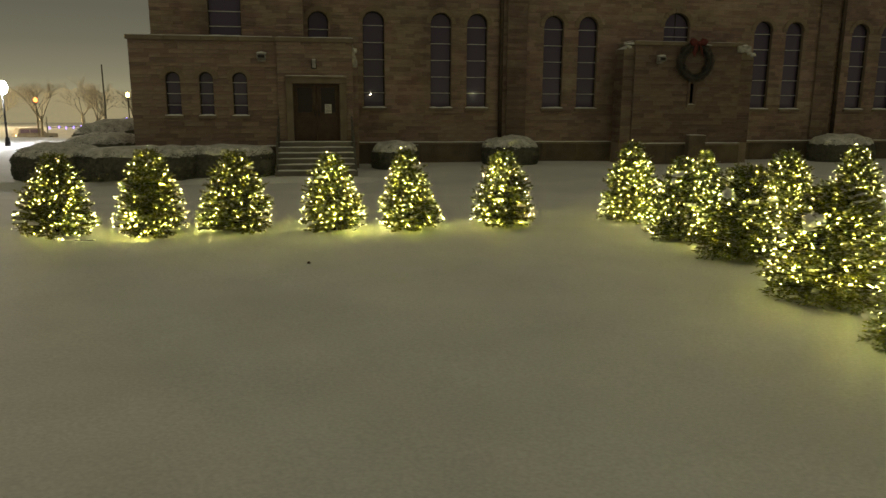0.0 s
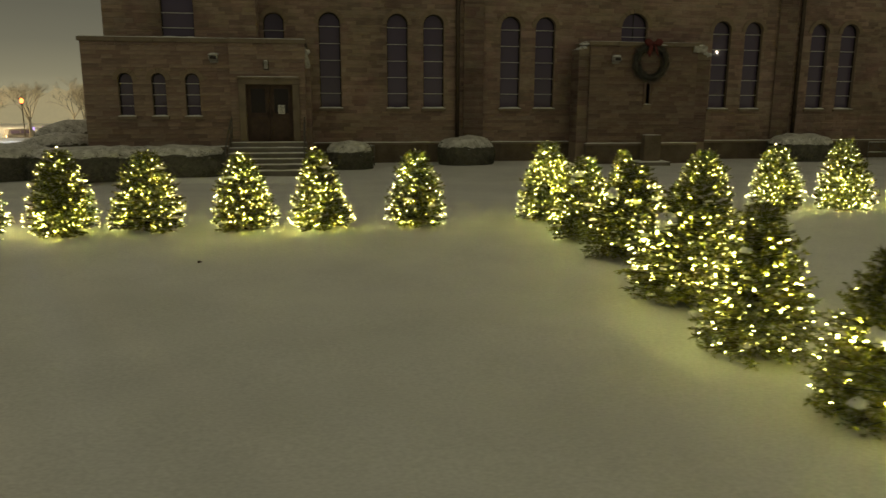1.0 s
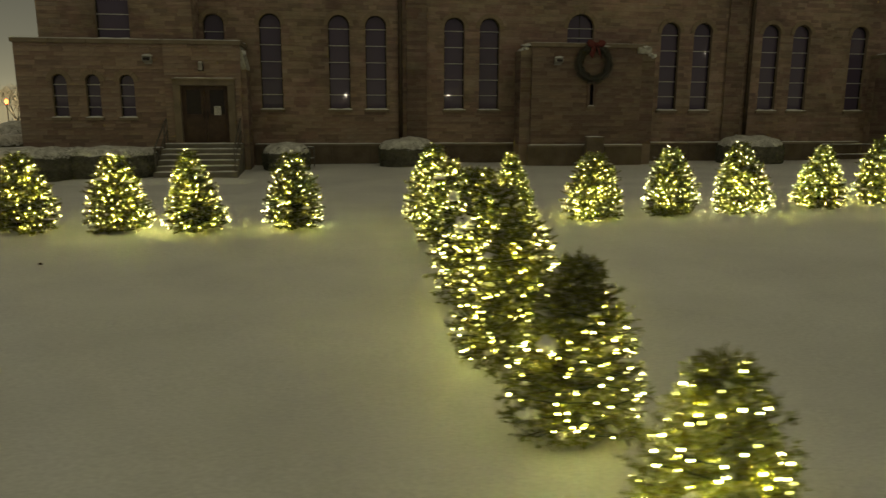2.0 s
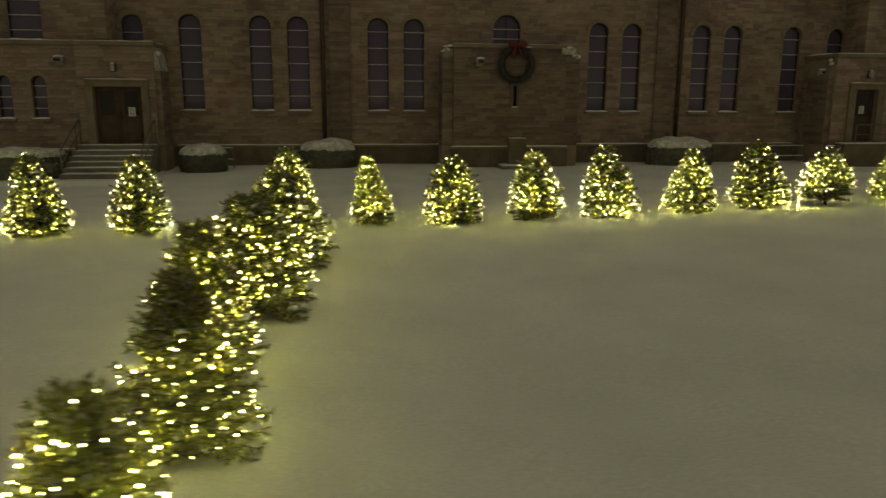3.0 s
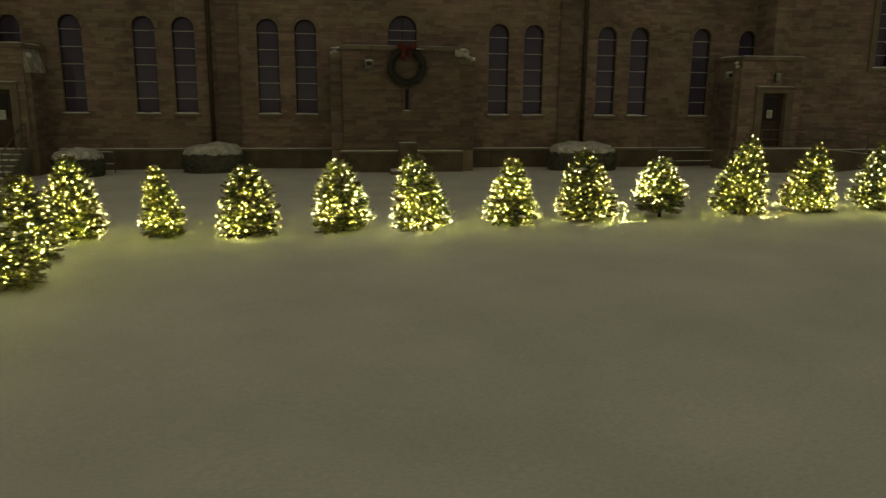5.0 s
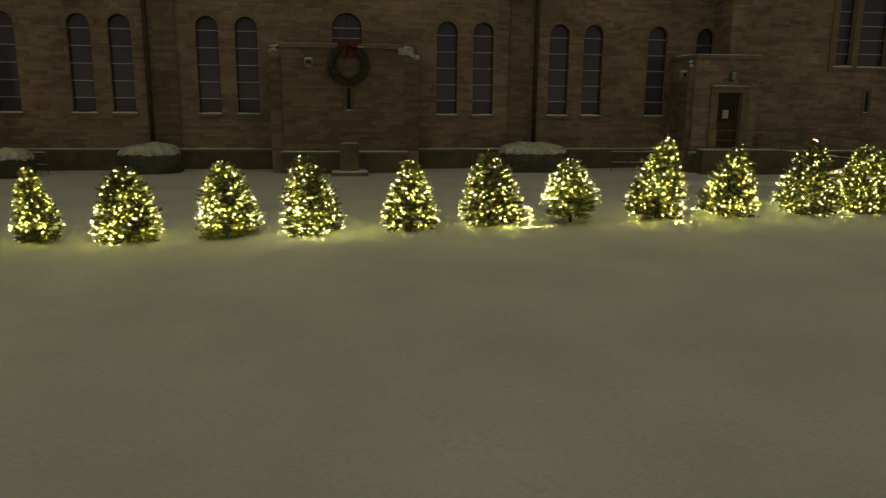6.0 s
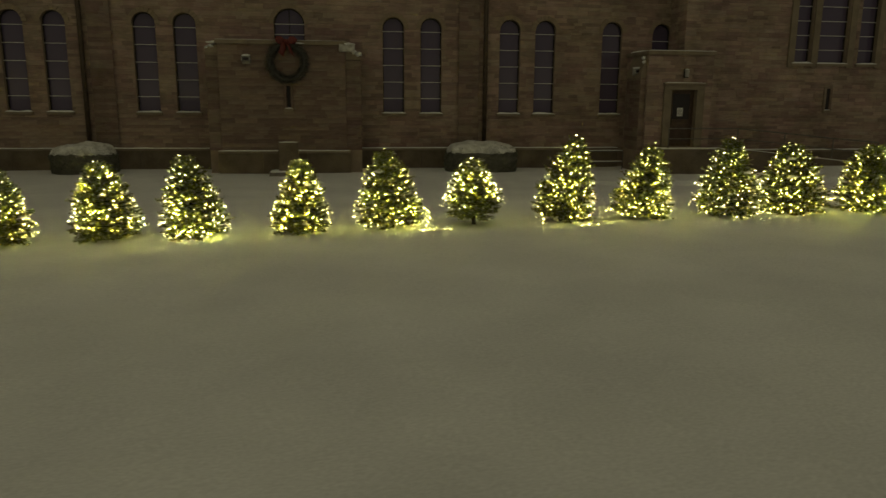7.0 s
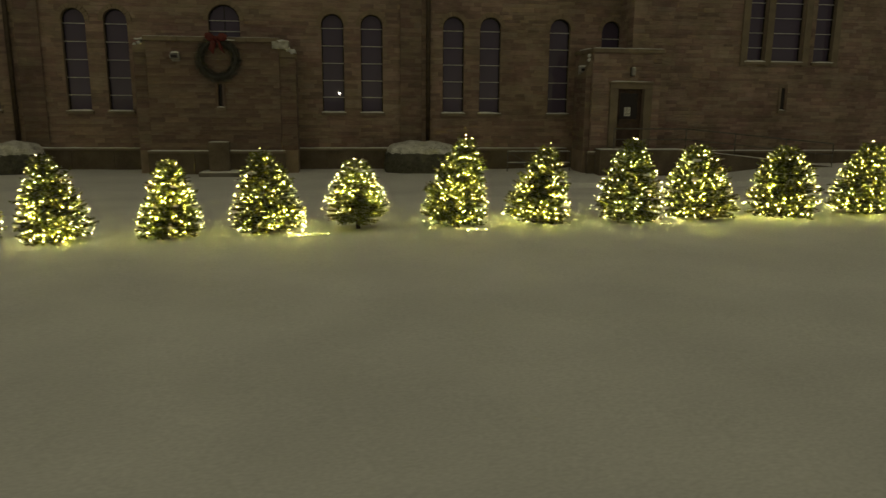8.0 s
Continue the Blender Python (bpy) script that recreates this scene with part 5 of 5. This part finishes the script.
street_lamp(*LAMP_AT, 2.95, LAMP, 0.27, "lit street lamp with a bright white globe on a black post")
street_lamp(-15.0, 66.0, 2.75, ORANGE, 0.16, "far street lamp with an orange glow", HAZED)
for x, h in ((6.4, 3.1), (18.1, 3.2), (33.0, 2.35)):
    street_lamp(x, -25.0, h, YARD, 0.09, "lit street lamp across the road that the windows mirror")
street_lamp(49.6, -25.0, 8.3, YARD, 0.12, "tall lit street lamp across the road that the windows mirror")
# two fill lamps added out of view to brighten the far street
street_lamp(-44.0, 88.0, 6.0, STREET_FILL, 0.5, "added orange fill lamp out of view that brightens the far street")
street_lamp(-60.0, 135.0, 7.0, STREET_FILL, 0.36, "added orange fill lamp out of view that brightens the far street")
street_lamp(-25.2, 75.0, 2.3, RED, 0.16, "far small orange lamp on a post", HAZED)


def car(x, y, turn):
    root = thing("parked_car", "pale car parked on the far street, one lamp glowing", "car", at=(x, y, ground_z(x, y) - 0.05))
    root.rotation_euler = (0, 0, radians(turn))
    bm = box(bmesh.new(), -2.35, 2.35, -0.9, 0.9, 0.38, 0.98, 0.12)
    part("body", bm, PAINT, root)
    bm = bmesh.new()
    low = [(-2.2, 0.97), (1.15, 0.97), (0.55, 1.62), (-1.95, 1.66)]
    a, b = [[bm.verts.new((px, sy * (0.86 if pz < 1 else 0.70), pz)) for px, pz in low] for sy in (-1, 1)]
    bm.faces.new(a), bm.faces.new(b[::-1])
    for i in range(4):
        bm.faces.new((a[i], b[i], b[(i + 1) % 4], a[(i + 1) % 4]))
    bmesh.ops.recalc_face_normals(bm, faces=bm.faces)
    bmesh.ops.bevel(bm, geom=bm.edges[:], offset=0.05, segments=2, affect="EDGES")
    cab = part("cab", bm, PAINT, root)
    for x0, x1 in ((-1.85, -0.85), (-0.75, 0.35)):
        ob = part("side_window", box(bmesh.new(), x0, x1, -0.015, 0.015, -0.2, 0.2, 0.01), GLASS, cab, "dark window")
        ob.location, ob.rotation_euler = (0, -0.785, 1.31), (radians(-14), 0, 0)
    part("snow", lump(bmesh.new(), (-0.7, 0, 1.66), (1.2, 0.66, 0.10), 3, 0.1, 0), SNOW, root, smooth=True)
    part("tail_lamp", box(bmesh.new(), -2.38, -2.30, -0.85, -0.62, 0.72, 0.90, 0.02), AMBER, root, "glowing amber lamp")
    for wx in (-1.45, 1.45):
        for wy_ in (-0.82, 0.82):
            wheel = part("wheel", rod(bmesh.new(), (wx, wy_ - 0.11, 0.34), (wx, wy_ + 0.11, 0.34), 0.34, sides=18), RUBBER, root)
            part("rim", rod(bmesh.new(), (wx, wy_ - 0.12, 0.34), (wx, wy_ + 0.12, 0.34), 0.2, sides=14), STEEL, wheel)


car(-33.6, 98.0, 38)


def bare_tree(x, y, h, seed):
    """A leafless street tree with a wide crown of fine snowy twigs, paled for distance haze."""
    rs = random.Random(seed)
    root = thing("bare_tree", "bare winter tree with snowy twigs by the far street, haze put into its pale colour", "tree", "bare street trees", at=(x, y, ground_z(x, y) - 0.1))
    part("trunk", rod(bmesh.new(), (0, 0, 0), (0.1, 0, h * 0.36), 0.17, 0.11, 8), HAZY_BARK, root, smooth=True)
    verts, faces = [], []

    def twig(p, q, r0, r1):
        d = (q - p).normalized()
        a = d.orthogonal().normalized()
        b = d.cross(a)
        o = len(verts)
        for c, r in ((p, r0), (q, r1)):
            for k in range(3):
                verts.append(tuple(c + (a * math.cos(k * 2.0944) + b * math.sin(k * 2.0944)) * r))
        faces.extend((o + k, o + (k + 1) % 3, o + 3 + (k + 1) % 3, o + 3 + k) for k in range(3))

    def grow(p, d, length, r, level):
        q = p + d * length
        twig(p, q, r, r * 0.65)
        if level < 6:
            for _ in range(3 if level < 5 else 2):
                nd = (d + Vector((rs.uniform(-0.8, 0.8), rs.uniform(-0.8, 0.8), rs.uniform(-0.3, 0.5)))).normalized()
                grow(p + d * length * rs.uniform(0.55, 1.0), nd, length * rs.uniform(0.55, 0.8), r * 0.58, level + 1)

    for _ in range(4):
        grow(Vector((0.08, 0, h * rs.uniform(0.26, 0.36))), Vector((rs.uniform(-0.8, 0.8), rs.uniform(-0.6, 0.6), 1)).normalized(), h * 0.22, 0.075, 1)
    tagged(raw("branchwork", verts, faces, HAZY_BARK, root), kind="stuff")


for i, (x, y, h) in enumerate(((-22, 82, 7.5), (-28, 84, 8.5), (-34, 88, 8), (-17.5, 78, 6.5), (-25, 96, 9), (-20, 104, 8), (-31, 108, 9.5), (-38, 112, 10))):
    bare_tree(x, y, h, 40 + i)
pole = thing("utility_pole", "tall thin utility pole by the street", "utility pole", at=(-15.25, 60, ground_z(-15.25, 60) - 0.1))
part("shaft", rod(bmesh.new(), (0, 0, 0), (0, 0, 5.08 - ground_z(-15.25, 60)), 0.075, 0.05, 10), HAZED, pole, smooth=True)
bl = thing("string_lights", "few blue and violet bulbs on a far fence", "string lights", at=(-21.9, 68, ground_z(-21.9, 68)))
for x, z in ((0.0, 0.98), (0.75, 1.06), (1.3, 0.96), (1.9, 1.02), (2.5, 1.10), (6.2, 1.75), (6.8, 1.6)):
    part("bulb", lump(bmesh.new(), (x, 0, z), (0.06, 0.06, 0.12), 1, 0, None, 8), BLUE, bl)
for x in (-0.2, 2.8, 6.0, 7.0):
    part("post", rod(bmesh.new(), (x, 0.06, -0.2), (x, 0.06, 1.9), 0.04), HAZY_BARK, bl)
part("rail", rod(bmesh.new(), (-0.2, 0.06, 1.0), (7.0, 0.06, 1.3), 0.025), HAZY_BARK, bl)

# glowing strip for the lit haze at the end of the street, ragged like trees
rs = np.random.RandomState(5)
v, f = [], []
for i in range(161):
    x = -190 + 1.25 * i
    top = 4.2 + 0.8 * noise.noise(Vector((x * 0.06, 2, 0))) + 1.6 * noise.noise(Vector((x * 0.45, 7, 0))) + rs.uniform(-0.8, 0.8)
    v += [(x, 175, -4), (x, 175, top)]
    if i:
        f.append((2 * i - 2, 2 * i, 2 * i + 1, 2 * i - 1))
tagged(raw("backdrop", v, f, HAZE), "added glowing strip cut like distant trees, standing in for lit haze at night", "backdrop", kind="structure")

# small thing on the snow
bit = thing("fallen_cone", "small dark fir cone lying on the snow", "cone", at=(0.07, 12.5, ground_z(0.07, 12.5)))
part("body", lump(bmesh.new(), (0, 0, 0.015), (0.032, 0.022, 0.02), 4, 0.3, None, 10), BARK, bit)


# ---------------------------------------------------------------- single blocks of the nave wall
SHARED, LAID, REST = {}, {}, {}
for wall, x, y, z, w, h, k in STONE_PARTS:
    LAID[wall.name] = LAID.get(wall.name, 0) + 1
    if LAID[wall.name] > 300:
        REST.setdefault(wall.name, (wall, [], []))
        _, verts, faces = REST[wall.name]
        v, f = block_data(w, h, 70000 + k)
        o = len(verts)
        verts += [(a + x, b + y, c + z) for a, b, c in v]
        faces += [tuple(o + i for i in t) for t in f]
        continue
    dark_copy = wall.name.startswith(DARK_WALLS)
    key = (round(w * 8), h, k % 3, dark_copy)
    if key not in SHARED:
        v, f = block_data(w, h, 9000 + len(SHARED))
        me = bpy.data.meshes.new("stone_block")
        me.from_pydata(v, [], f)
        me.materials.append(DARK_STONE_ONE if dark_copy else STONE_ONE)
        SHARED[key] = (me, w)
    ob = new("stone_block", SHARED[key][0])
    ob.parent, ob.location, ob.scale = wall, (x, y, z), (w / SHARED[key][1], 1, 1)
for wall, verts, faces in REST.values():
    tagged(raw("stonework", verts, faces, STONE, wall), "coursed brown sandstone blocks", kind="stuff")
